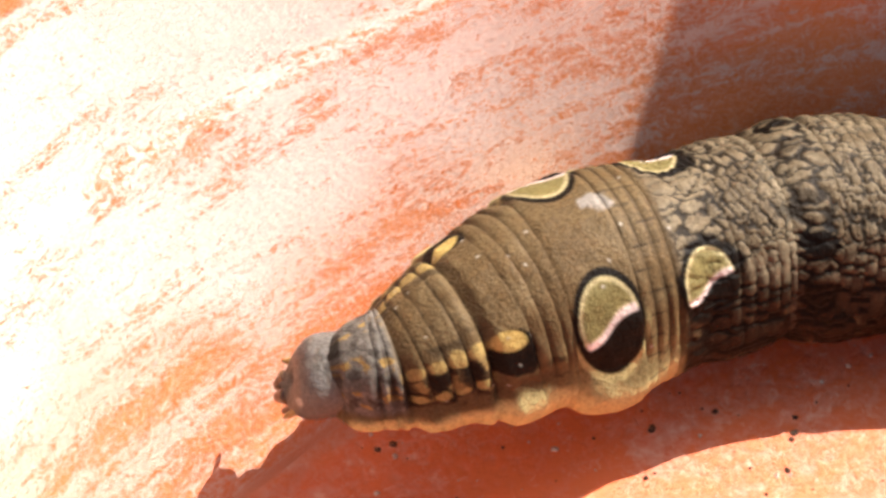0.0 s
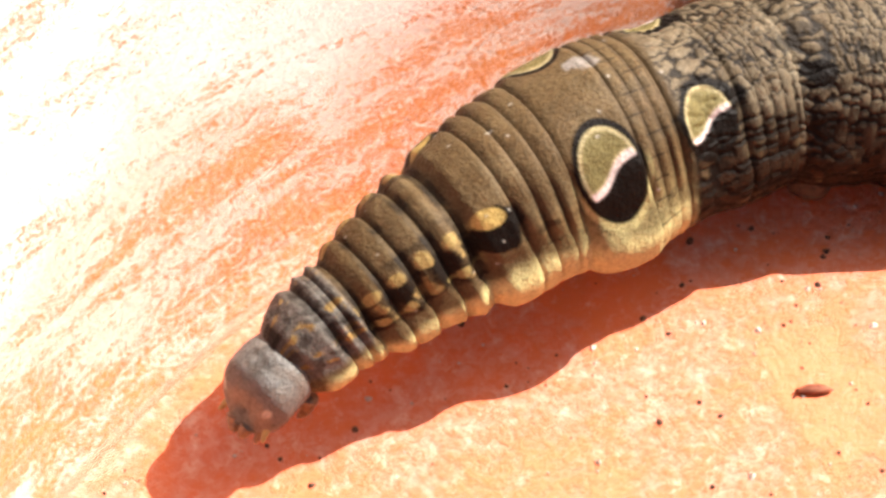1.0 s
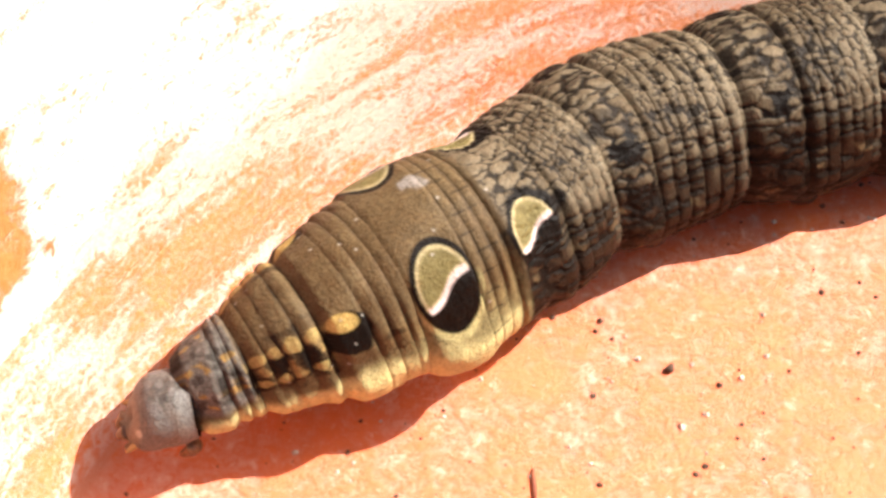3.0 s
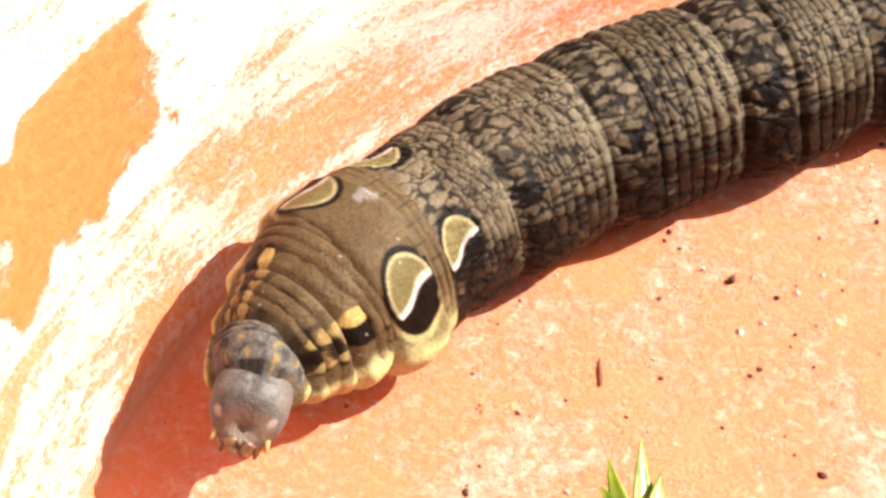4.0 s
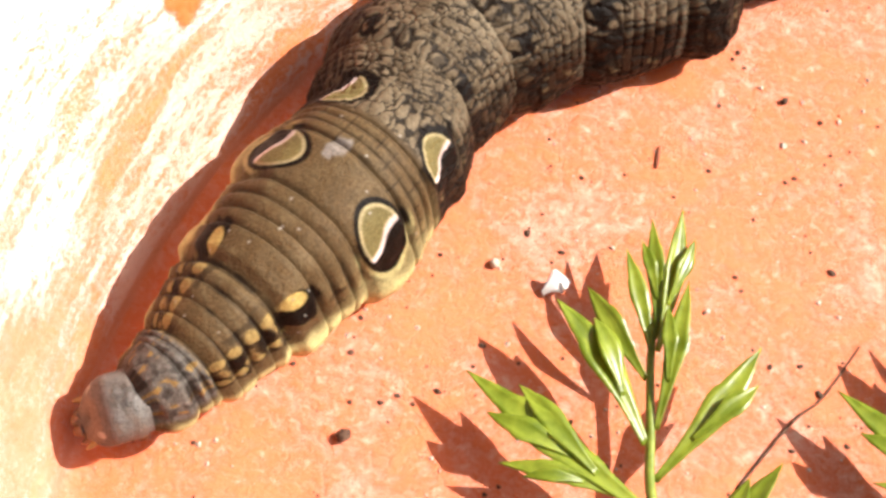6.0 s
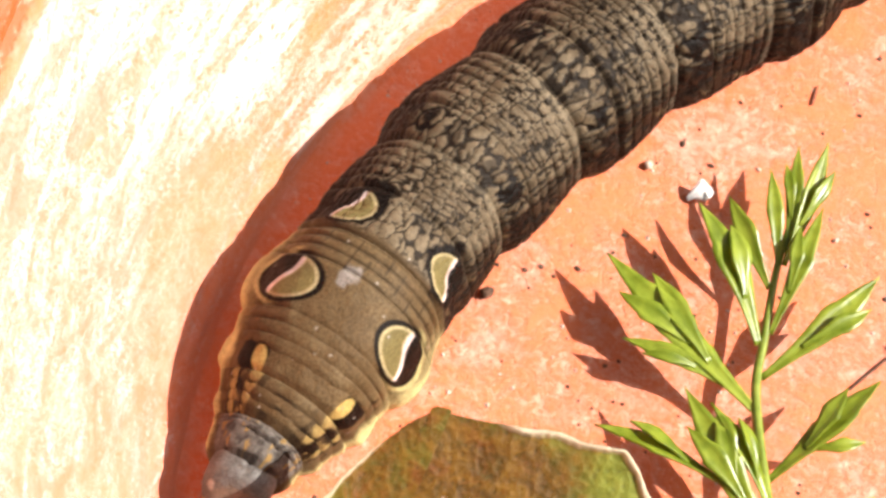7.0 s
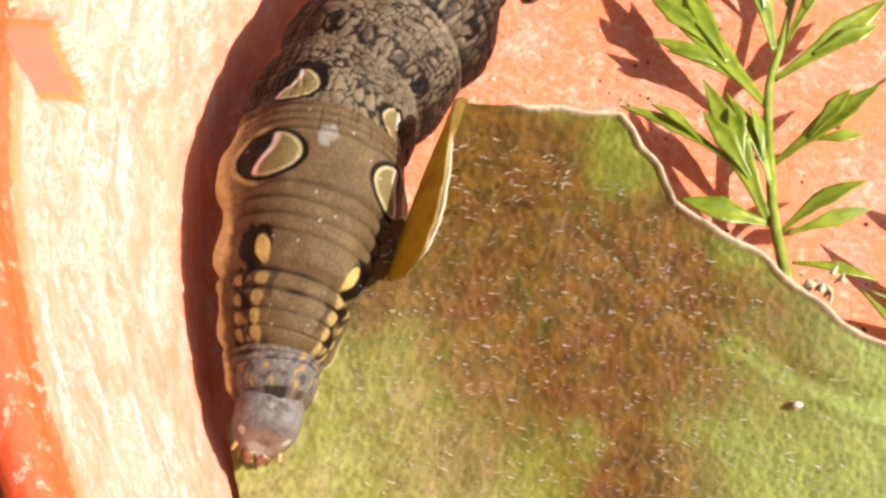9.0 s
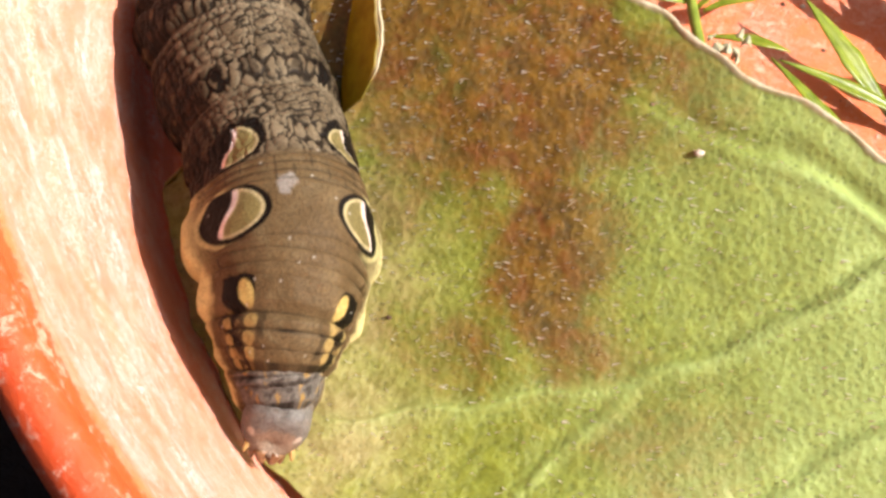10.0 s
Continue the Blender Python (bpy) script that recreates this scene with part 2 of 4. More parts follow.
def ripple(x, y, seed=0, octaves=3):
    """Smooth pseudo-random waves, about -1 to 1, for arrays."""
    g = np.random.RandomState(seed)
    out, size, total = 0.0, 1.0, 0.0
    for k in range(octaves):
        for _ in range(4):
            a, p = g.uniform(0, 2 * np.pi, 2)
            f = g.uniform(0.7, 1.4) * 2.0**k
            out = out + size * np.sin(f * (np.cos(a) * x + np.sin(a) * y) + p)
        total += size * 2.0
        size *= 0.6
    return out / total


def smooth(x, a, b):
    t = np.clip((x - a) / (b - a), 0, 1)
    return t * t * (3 - 2 * t)


# ---- ground and saucer ----
def build_ground():
    n, rings = 96, [0.0, 0.1, 0.2, 0.5, 2, 10, 60, 400, 2000]
    a = np.linspace(0, 2 * np.pi, n, endpoint=False)
    v = np.concatenate([np.c_[r * np.cos(a), r * np.sin(a), np.full(n, -0.006)] for r in rings])
    ob = made("ground", grid_mesh("ground", v, len(rings), n, True), SOIL)
    tagged(ob, "dark bare soil round the orange saucer", "ground", kind="structure")


def build_saucer():
    """Round saucer: flat floor, sloping wall, rolled lip, and the outside down to the foot."""
    prof = [(r, 0.0) for r in np.linspace(0.5, 61.8, 70)]
    for k in range(1, 7):
        a = radians(68.2 * k / 6)
        prof.append((61.8 + 2.9 * math.sin(a) * 0.9, 2.6 * (1 - math.cos(a))))
    r0, z0 = prof[-1]
    for z in np.linspace(z0, 28.3, 62)[1:]:
        ledge = 0.22 * smooth(z, 18.4, 18.9)
        prof.append((63.9 + 0.4 * z + ledge, z))
    for k in range(1, 15):
        a = radians(-100 + 200 * k / 14)
        prof.append((76.35 + 1.55 + 1.7 * math.sin(a), 28.9 + 1.55 * math.cos(a)))
    prof += [(77.2, 26.0), (75.0, 18.0), (71.0, 8.0), (68.0, 0.0), (66.5, -3.5), (62, -4.2), (0.5, -4.2)]
    prof = np.array(prof)
    n = 1080
    a = np.linspace(0, 2 * np.pi, n, endpoint=False)
    r, z = prof[:, 0][:, None], prof[:, 1][:, None]
    wob = 0.16 * ripple(a * 9, np.zeros(n), 3)[None, :] * smooth(z, 0, 20)
    A = a[None, :] + 0 * r
    R = r + wob
    Z = z + 0.05 * ripple(R * np.cos(A) * 0.12, R * np.sin(A) * 0.12, 5) * (r < 60)
    # shallow chip in the wall, its floor sunk
    inner = (np.arange(len(prof)) < 137)[:, None]
    turn, lift = np.degrees(np.angle(np.exp(1j * (A - radians(-159.4))))), Z - 24.4
    across, down = (-5.8 * turn - 1.25 * lift) / 12.4, (6.2 * turn - 2.95 * lift) / 12.4
    chip = 0.88 * np.maximum(np.abs(across), np.abs(down)) + 0.10 * ripple(A * 60, Z * 0.7, 8)
    R = R + np.where(inner, 0.9 * smooth(chip, 1.12, 0.78), 0)
    v = np.stack([R * np.cos(A), R * np.sin(A), Z], -1).reshape(-1, 3) * MM
    v = v.reshape(len(prof), n, 3)
    steps = np.r_[0, np.cumsum(np.hypot(*np.diff(prof, axis=0).T))]
    wall = smooth(steps, 61.5, 64.5)[:, None] * inner + 0 * A
    wall = wall * (1 - smooth(Z, 27.2, 28.6))
    step = np.maximum(np.abs(np.degrees(A) - 146.6 + 0.2 * (Z - 15)) / 6.2, np.abs(Z - 15.0 + 0.15 * (np.degrees(A) - 146)) / 4.0)
    bare = np.maximum(smooth(chip, 1.1, 0.7), 0.75 * smooth(step + 0.30 * ripple(A * 40, Z * 0.6, 11), 1.15, 0.75) * (Z < 18.6))
    bare = np.maximum(bare * inner, smooth(Z, 28.1, 28.9))
    line = smooth(np.abs(Z - 18.9), 0.5, 0.15) * smooth(np.abs(np.degrees(A) - 146), 14, 8)
    west = np.degrees(A) % 360
    # more orange and less pale from about 20 to 84 degrees
    bare = np.maximum(bare, 0.42 * smooth(west, 84, 72) * smooth(west, 20, 40) * inner)
    soft = smooth(west, 158, 185) * smooth(west, 300, 270) * wall
    crust = (0.95 - 0.35 * smooth(west, 172, 200)) * smooth(west, 70, 106) * smooth(Z + 4 * ripple(A * 14, Z * 0.15, 14), 2, 14)
    crust = np.maximum(crust, 0.42 * smooth(west, 84, 98))
    line = np.maximum(line, crust * (Z < 27.5)) * inner
    wear = np.stack([wall, bare, line], -1)
    flat = smooth(steps, 62.5, 63.5)[:, None] + 0 * A
    U = np.where(flat < 0.5, R * np.cos(A), A * 66)
    V = np.where(flat < 0.5, R * np.sin(A), steps[:, None] + 0 * A)
    flatmap = np.stack([U, V], -1)
    saucer = tagged(new("plant_saucer"), "round orange terracotta plant saucer streaked with white lime scale", "plant saucer")
    for name, lo, hi in (("base", 0, 73), ("wall", 72, 138), ("lip", 137, 152), ("outside", 151, len(prof))):
        me = grid_mesh(name, v[lo:hi].reshape(-1, 3), hi - lo, n, True, [list(range(n - 1, -1, -1))] if lo == 0 else [])
        colours(me, "wear", wear[lo:hi].reshape(-1, 3))
        colours(me, "soft", np.repeat(soft[lo:hi].reshape(-1, 1), 3, 1))
        uv = me.uv_layers.new(name="UVMap")
        loops = np.empty(len(me.loops), np.int32)
        me.loops.foreach_get("vertex_index", loops)
        uv.data.foreach_set("uv", flatmap[lo:hi].reshape(-1, 2)[loops].astype(np.float32).ravel())
        made(name, me, CLAY, saucer)


build_ground()
build_saucer()


# ---- caterpillar ----
# Borders of head, three thoracic and nine abdominal segments: resting place along the body and radius, in mm
REST = np.array([0, 4.2, 7.0, 11.4, 17.2, 24.3, 31.3, 38.8, 46.3, 53.8, 61.0, 67.5, 73.0, 78.0])
GIRTH_I = np.array([0, 1, 1.5, 2, 2.5, 3, 3.5, 4, 4.4, 4.72, 5, 5.5, 6, 7, 8, 9, 10, 11, 12, 13])
GIRTH_R = np.array([1.4, 2.35, 2.85, 3.1, 3.75, 4.4, 5.0, 5.6, 5.85, 5.6, 5.2, 5.45, 5.65, 5.85, 5.95, 5.8, 5.4, 4.9, 4.1, 2.6])
SHIFT = 0.28   # the abdomen's folds lie this far ahead of the borders

BROWN, TAN, DARK, BLACK = (np.array(c) for c in ((0.108, 0.067, 0.029), (0.165, 0.116, 0.058), (0.024, 0.013, 0.007), (0.006, 0.0036, 0.002)))
RUST, CREAMY, YELLOW, OLIVE = (np.array(c) for c in ((0.075, 0.026, 0.008), (0.68, 0.60, 0.27), (0.42, 0.25, 0.06), (0.175, 0.138, 0.052)))
ROSE, GREY = np.array((0.70, 0.56, 0.52)), np.array((0.110, 0.098, 0.086))


def lay(base, fac, colour):
    return base + fac[..., None] * (colour - base)


def network(i, deg, rows, cols, seed):
    """Distance to the borders of uneven cells, rows per segment and cols round the body."""
    g = np.random.RandomState(seed)
    jit = g.uniform(0.12, 0.88, (160, 160, 2))
    x, y = i * rows, (deg + 180) / 360 * cols
    bx, by = np.floor(x).astype(int), np.floor(y).astype(int)
    f1, f2 = np.full(x.shape, 9.0), np.full(x.shape, 9.0)
    for dx in (-1, 0, 1):
        for dy in (-1, 0, 1):
            cx, cy = bx + dx, by + dy
            j = jit[cx % 160, cy % 160]
            d = np.hypot(x - cx - j[..., 0], y - cy - j[..., 1])
            f2 = np.minimum(f2, np.maximum(f1, d))
            f1 = np.minimum(f1, d)
    return f2 - f1


def skin_cells(i, deg):
    """Edges of the abdomen's scales, 0 on an edge: long ones on the front of each segment, short ones on the narrow rings behind it."""
    fin = ripple(i * 22, deg * 0.30, 22)
    q = i + SHIFT
    f = q - np.floor(q)
    front = network(q + 0.05 * fin, deg + 3 * fin, 4.6, 46, 4)
    x, y = np.floor((f - 0.40) * 10) + 10 * np.floor(q), (deg + 180 + 1.2 * fin) / 360 * 50
    jit = np.random.RandomState(9).uniform(0.08, 0.92, (200, 200, 2))
    ring = np.full(i.shape, 9.0)
    for dy in (-1, 0, 1):
        cy = np.floor(y).astype(int) + dy
        j = jit[x.astype(int) % 200, cy % 200]
        ring = np.minimum(ring, np.where(j[..., 1] > 0.24, np.abs(y - cy - j[..., 0]), 9.0))
    loose = network(q + 0.03 * fin, deg + 5 * fin, 9.0, 48, 6)
    back, side = smooth(f, 0.385, 0.415), smooth(np.abs(deg) + 12 * fin, 32, 62)
    ring = np.minimum(ring * 1.5, 1.0) * side + loose * (1 - side)
    return front * (1 - back) + ring * back, f, fin


def paint(i, deg):
    """Colour of the skin at i segments from the head's tip and deg degrees from the back."""
    a = np.abs(deg)
    wav = ripple(i * 6, deg * 0.09, 21)
    fin = ripple(i * 22, deg * 0.30, 22)
    mot = ripple(i * 13, deg * 0.19, 23, 4)
    shape = i.shape + (3,)
    col = np.broadcast_to(BROWN, shape).copy()
    col = lay(col, 0.40 * smooth(wav + 0.4 * mot, -0.6, 0.8), TAN)
    # abdomen: pale scales between short black strokes, rusty below; flank shade painted in
    abd = smooth(i, 4.70, 4.80)
    net, f, _ = skin_cells(i, deg)
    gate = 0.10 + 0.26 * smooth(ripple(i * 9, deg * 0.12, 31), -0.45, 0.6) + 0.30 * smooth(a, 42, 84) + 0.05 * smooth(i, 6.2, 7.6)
    scale = lay(np.broadcast_to(np.array((0.180, 0.137, 0.085)), shape), 0.75 * smooth(wav + fin * 0.6, -0.5, 0.6), np.array((0.096, 0.067, 0.037)))
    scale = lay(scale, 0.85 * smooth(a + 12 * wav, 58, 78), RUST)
    # flank turned from the sun: its shade is multiplied into the scales
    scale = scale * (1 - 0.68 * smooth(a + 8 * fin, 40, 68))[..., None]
    scale = scale * (1 - 0.08 * smooth(i, 6.2, 7.6))[..., None]
    scale = lay(scale, smooth(mot, 0.35, 0.75) * smooth(a, 64, 80) * 0.6, TAN * 1.1)
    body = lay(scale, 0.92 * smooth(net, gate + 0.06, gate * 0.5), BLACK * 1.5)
    body = lay(body, 0.16 * smooth(np.abs(f - 0.965 + 0.03 * fin), 0.06, 0.02) * (a < 95), np.array((0.30, 0.25, 0.17)))
    rough = 0.34 * wav + 0.30 * mot + 0.35 * smooth(net, 0.15, 0.5)
    blob = np.hypot((f - 0.20) / 0.17, (a - 41) / 12) + rough
    low = np.hypot((f - 0.23) / 0.20, (a - 66) / 18) + 1.5 * rough
    mid = np.hypot((f - 0.16) / 0.13, (a - 17) / 9) + 1.6 * rough
    body = lay(body, smooth(blob, 1.15, 0.95) * (i > 5.6), BLACK)
    body = lay(body, 0.9 * smooth(low, 1.15, 0.85), BLACK)
    body = lay(body, 0.6 * smooth(mid, 0.95, 0.7) * (i > 5.6), BLACK * 2)
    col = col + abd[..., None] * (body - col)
    # thorax and first abdominal segment: cream below
    edge = 84 - 9 * smooth(i, 2.95, 3.25) + 7 * smooth(i, 3.4, 3.95)
    low = smooth(a + 5 * wav - edge, 0, 11) * smooth(i, 4.78, 4.66) * smooth(i, 0.95, 1.1)
    col = lay(col, 0.88 * low, CREAMY)
    side = smooth(a + 8 * wav, 56, 84) * smooth(i, 3.3, 3.8) * smooth(i, 4.8, 4.6)
    col = lay(col, 0.32 * side, CREAMY * 0.7)
    fold = np.minimum(np.abs(a - 63 + 4 * wav), np.abs(a - 77 + 5 * fin))
    col = lay(col, 0.7 * smooth(fold, 1.5, 0.6) * smooth(i, 3.35, 3.6) * smooth(i, 4.75, 4.6) * smooth(ripple(i * 9, a * 0.05, 33), -0.3, 0.25), BLACK * 2)
    tick = np.abs(((deg * 0.085 + 7 * np.floor((i - 4.43) / 0.097)) % 1) - 0.5)
    col = lay(col, 0.8 * smooth(tick, 0.06, 0.02) * (i > 4.43) * (i < 4.72) * smooth(mot, -0.1, 0.15), BLACK * 2)
    # mottled dark flank of the snout, and the rows of yellow spots
    snout = smooth(i, 3.06, 2.98) * smooth(i, 1.1, 1.25)
    flank = smooth(np.abs(a - 58 + 5 * fin), 19, 12) * snout
    col = lay(col, flank * (0.55 + 0.45 * smooth(mot, 0.25, -0.25)), BLACK * 1.6)
    col = lay(col, 0.75 * flank * smooth(mot, 0.30, 0.6), np.array((0.30, 0.20, 0.075)))
    inner = smooth(np.abs(a - 30 + 3 * fin), 6, 3) * snout
    col = lay(col, 0.55 * inner * smooth(wav, -0.3, 0.3), BLACK * 2)
    spots = smooth(np.hypot(((i * 4) % 1 - 0.5) / 0.47, (a - 41 + 2 * wav) / 6.2) + 0.3 * mot, 1.12, 0.85) * snout * (i > 1.95)
    col = lay(col, 0.95 * spots, np.array((0.33, 0.225, 0.08)))
    under = smooth(np.hypot(((i * 4 + 0.15) % 1 - 0.5) / 0.40, (a - 66 + 3 * wav) / 5.0) + 0.3 * mot, 1.0, 0.75) * snout * (i > 1.95)
    col = lay(col, 0.75 * under, np.array((0.40, 0.30, 0.11)))
    plate = smooth(i, 2.0, 1.85) * smooth(a, 84, 74)
    col = lay(col, 0.88 * plate, GREY * 1.15)
    col = lay(col, 0.5 * plate * smooth(fin, 0.0, 0.8), GREY * 2.0)
    col = lay(col, 0.75 * plate * smooth(mot, 0.1, 0.5) * np.maximum(smooth(np.abs(a - 22 + 6 * fin), 11, 5), smooth(np.abs(a - 58 + 6 * fin), 11, 5)), YELLOW * 0.85)
    col = lay(col, 0.6 * plate * smooth(mot, -0.15, -0.6), BLACK * 2.5)
    # third thoracic segment: black patch with a yellow oval, the yellow spot ahead of it
    d = np.hypot((i - 3.20) / 0.24, (a - 51) / 17) + 0.14 * wav + 0.10 * fin
    col = lay(col, smooth(d, 1.05, 0.92), BLACK)
    col = lay(col, smooth(np.hypot((i - 3.19) / 0.15, (a - 42 - 12 * (i - 3.19)) / 7.0), 1.1, 0.85), np.array((0.48, 0.34, 0.11)))
    # large and small eye spots
    for ci, ca, li, la in ((4.17, 51, 0.235, 25), (4.97, 47, 0.205, 21)):
        u, v = (i - ci) / li, (a - ca) / la
        if ci > 4.5:
            cap = np.hypot((i - 5.0) / 0.24, (a - 42) / 20) + 0.2 * wav + 0.12 * fin
            col = lay(col, smooth(cap, 1.08, 0.9), BLACK)
        d = np.hypot(u, v)
        col = lay(col, smooth(d, 1.38, 1.28) * smooth(v, -0.2, 0.4) * 0.7 * (ci < 4.5), CREAMY * 0.8)
        col = lay(col, smooth(d, 1.19, 1.13), BLACK)
        cut = 0.13 - 0.31 * np.tanh(2.3 * (u + 0.04))          # lower border of the pale kidney
        kid = smooth(d, 1.0, 0.95) * smooth(v - cut, 0.03, -0.03)
        col = lay(col, kid, np.array((0.44, 0.36, 0.19)))
        col = lay(col, kid * smooth(d, 0.93, 0.81) * smooth(v - cut, -0.10, -0.22), OLIVE)
        col = lay(col, smooth(d, 0.97, 0.9) * smooth(np.abs(v - cut + 0.03), 0.12, 0.05), ROSE * (0.9 + 0.3 * smooth(u, 0.2, -0.6))[..., None])
    # pale warts, and a scuff on the back
    g = np.random.RandomState(8)
    for _ in range(24):
        ci, ca = g.uniform(2.2, 4.8), g.uniform(-75, 75)
        col = lay(col, 0.7 * smooth(np.hypot((i - ci) * 7.0, (deg - ca) * 0.095), 0.12, 0.05), np.array((0.50, 0.45, 0.38)))
    scuff = np.hypot((i - 4.40) / 0.11, (deg + 14) / 8) + 0.6 * fin + 0.4 * mot
    col = lay(col, 0.75 * smooth(scuff, 1.0, 0.4), np.array((0.30, 0.27, 0.245)))
    return col


def spread(a, b, n, first=0.0):
    """Ring borders from a to b: one broad ring of the share first, then n narrow ones."""
    e = [a] if first else []
    return e + list(np.linspace(a + (b - a) * first, b, n + 1))


def ring_borders():
    out = spread(0.98, 2, 2, 0.62) + spread(2, 3, 4)[1:] + spread(3, 3.88, 3, 0.46)[1:]
    out += spread(3.88, 5 - SHIFT, 3, 0.66)[1:]
    for k in range(5, 12):
        out += spread(k - SHIFT, k + 1 - SHIFT, 5 if k == 5 else 6, 0.50 if k == 5 else 0.40)[1:]
    return out + spread(12 - SHIFT, 13, 3)[1:]


def ring_mesh(i0, i1):
    """One ring of skin, tucked in at both ends so that its neighbours overlap it as the body bends."""
    cols, s0, s1 = 400, np.interp(i0, range(14), REST), np.interp(i1, range(14), REST)
    wide = s1 - s0
    inner = np.linspace(0, 1, max(9, int(wide / 0.10)))
    tuck = np.array([-0.62, -0.36, -0.14]) / wide
    t = np.r_[tuck, inner, 1 - tuck[::-1]]
    ii = i0 + (i1 - i0) * np.clip(t, 0, 1)
    border = abs(i1 + SHIFT - round(i1 + SHIFT)) < 0.02 or abs(i0 + SHIFT - round(i0 + SHIFT)) < 0.02
    deep = 0.15 if i1 < 4.5 else (0.17 if border else 0.085)
    edge = np.minimum(np.clip(t, 0, 1), 1 - np.clip(t, 0, 1)) * wide
    rad = np.interp(ii, GIRTH_I, GIRTH_R)
    nick = deep * (1 - smooth(edge, 0, 0.34)) ** 1.5
    out = np.maximum(np.maximum(-t, t - 1), 0) * wide
    rad = rad - 0.75 * out
    th = np.linspace(-np.pi, np.pi, cols, endpoint=False)
    I, D = np.meshgrid(ii, np.degrees(th), indexing="ij")
    rr = rad[:, None] - nick[:, None] * (0.4 + 0.9 * smooth(np.abs(D), 25, 65)) * (1 - 0.8 * smooth(np.abs(D), 62, 84))
    rr = rr * (1 + 0.012 * ripple(I * 5, D * 0.07, 41) + 0.006 * ripple(I * 16, D * 0.25, 42))
    Q = I + SHIFT
    rr = rr * (1 - 0.040 * smooth(np.abs(Q - np.round(Q)), 0.22, 0.0) * smooth(I, 5.2, 5.6))
    rr = rr * (1 - 0.085 * smooth(np.abs(I - 3.0), 0.14, 0.0) - 0.06 * smooth(np.abs(I - 2.0), 0.16, 0.0) - 0.045 * smooth(np.abs(I - 3.86), 0.12, 0.0) * smooth(np.abs(D), 30, 70))
    cell, _, _ = skin_cells(I, D)
    rr = rr + 0.10 * (smooth(cell, 0.0, 0.40) - 0.6) * smooth(I, 4.72, 4.85)
    a = np.abs(D)
    # lobed fold low on the flank, flat belly
    rr = rr * (1 + (0.13 + 0.05 * smooth(I, 5.0, 4.5)) * smooth(np.abs(a - 101), 28, 4) * (0.72 + 0.28 * np.sin(Q * 2 * np.pi - 1.2)) - 0.13 * smooth(a, 128, 165))
    x = ((s0 + s1) / 2 - (s0 + t * wide))[:, None] + 0 * rr
    v = np.stack([x, rr * np.sin(np.radians(D)), rr * np.cos(np.radians(D))], -1).reshape(-1, 3) * MM
    me = grid_mesh("body_ring", v, len(t), cols, True)
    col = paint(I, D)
    # shade in the creases between rings, painted into the skin colours
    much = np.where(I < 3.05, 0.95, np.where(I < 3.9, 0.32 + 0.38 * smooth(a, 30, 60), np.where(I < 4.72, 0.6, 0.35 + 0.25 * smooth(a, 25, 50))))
    crease_shade = smooth(edge, 0.15, 0.03)[:, None] * (0.45 + 0.55 * smooth(ripple(I * 3, D * 0.1, 55), -0.4, 0.4)) * (a < 118) * much * (1 - 0.75 * smooth(a, 66, 84) * (I < 4.72))
    col = lay(col, 0.9 * crease_shade, BLACK * 1.5)
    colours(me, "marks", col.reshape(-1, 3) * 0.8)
    return me


def head_mesh():
    """Rounded head capsule with a furrow down its middle, narrowing to the mouth."""
    rows, cols = 60, 120
    t = np.linspace(0.0, 1.0, rows)
    th = np.linspace(-np.pi, np.pi, cols, endpoint=False)
    T, H = np.meshgrid(t, th, indexing="ij")
    r = 2.12 * (1 - (1 - np.clip(T / 0.52, 0, 1)) ** 2.6) ** 0.46 * (1 - 0.10 * smooth(T, 0.75, 1.0))
    r = r * (1 - 0.035 * smooth(np.abs(H), 0.2, 0.0) * smooth(T, 0.1, 0.4))
    r = r * (1 - 0.12 * smooth(np.abs(H), 2.2, 2.9))
    lump = ripple(T * 9, H * 3, 62, 4)
    r = r * (1 + 0.03 * lump * smooth(T, 0.45, 0.1))
    x = 1.75 - T * 3.9 - 0.45 * np.cos(H) * smooth(T, 0.5, 0.0)
    z = r * np.cos(H) * 0.90 - 0.5 * smooth(T, 0.55, 0.0)
    v = np.stack([x, r * np.sin(H) * 1.04, z], -1).reshape(-1, 3) * MM
    me = grid_mesh("head", v, rows, cols, True, [list(range(cols))])
    D = np.degrees(H)
    a = np.abs(D)
    f = ripple(T * 16, D * 0.16, 61, 5)
    col = np.broadcast_to(GREY * 1.3, T.shape + (3,)).copy()
    col = lay(col, smooth(f, 0.1, 0.8) * 0.6, np.array((0.17, 0.15, 0.14)))
    col = lay(col, smooth(f, -0.1, -0.8) * 0.4, DARK)
    col = lay(col, 0.8 * smooth(lump, 0.25, 0.7), np.array((0.16, 0.125, 0.10)))
    col = lay(col, 0.75 * smooth(T + 0.10 * lump, 0.18, 0.06), np.array((0.26, 0.18, 0.12)))
    col = lay(col, 0.9 * smooth(np.hypot((T - 0.16) / 0.07, (a - 62) / 10) + 0.3 * f, 1.1, 0.6), np.array((0.5, 0.44, 0.36)))
    col = lay(col, 0.6 * smooth(a + 20 * f, 14, 4) * smooth(T, 0.3, 0.6), DARK)
    col = lay(col, 0.6 * smooth(a, 110, 140), RUST)
    colours(me, "marks", col.reshape(-1, 3) * 0.8)
    return me


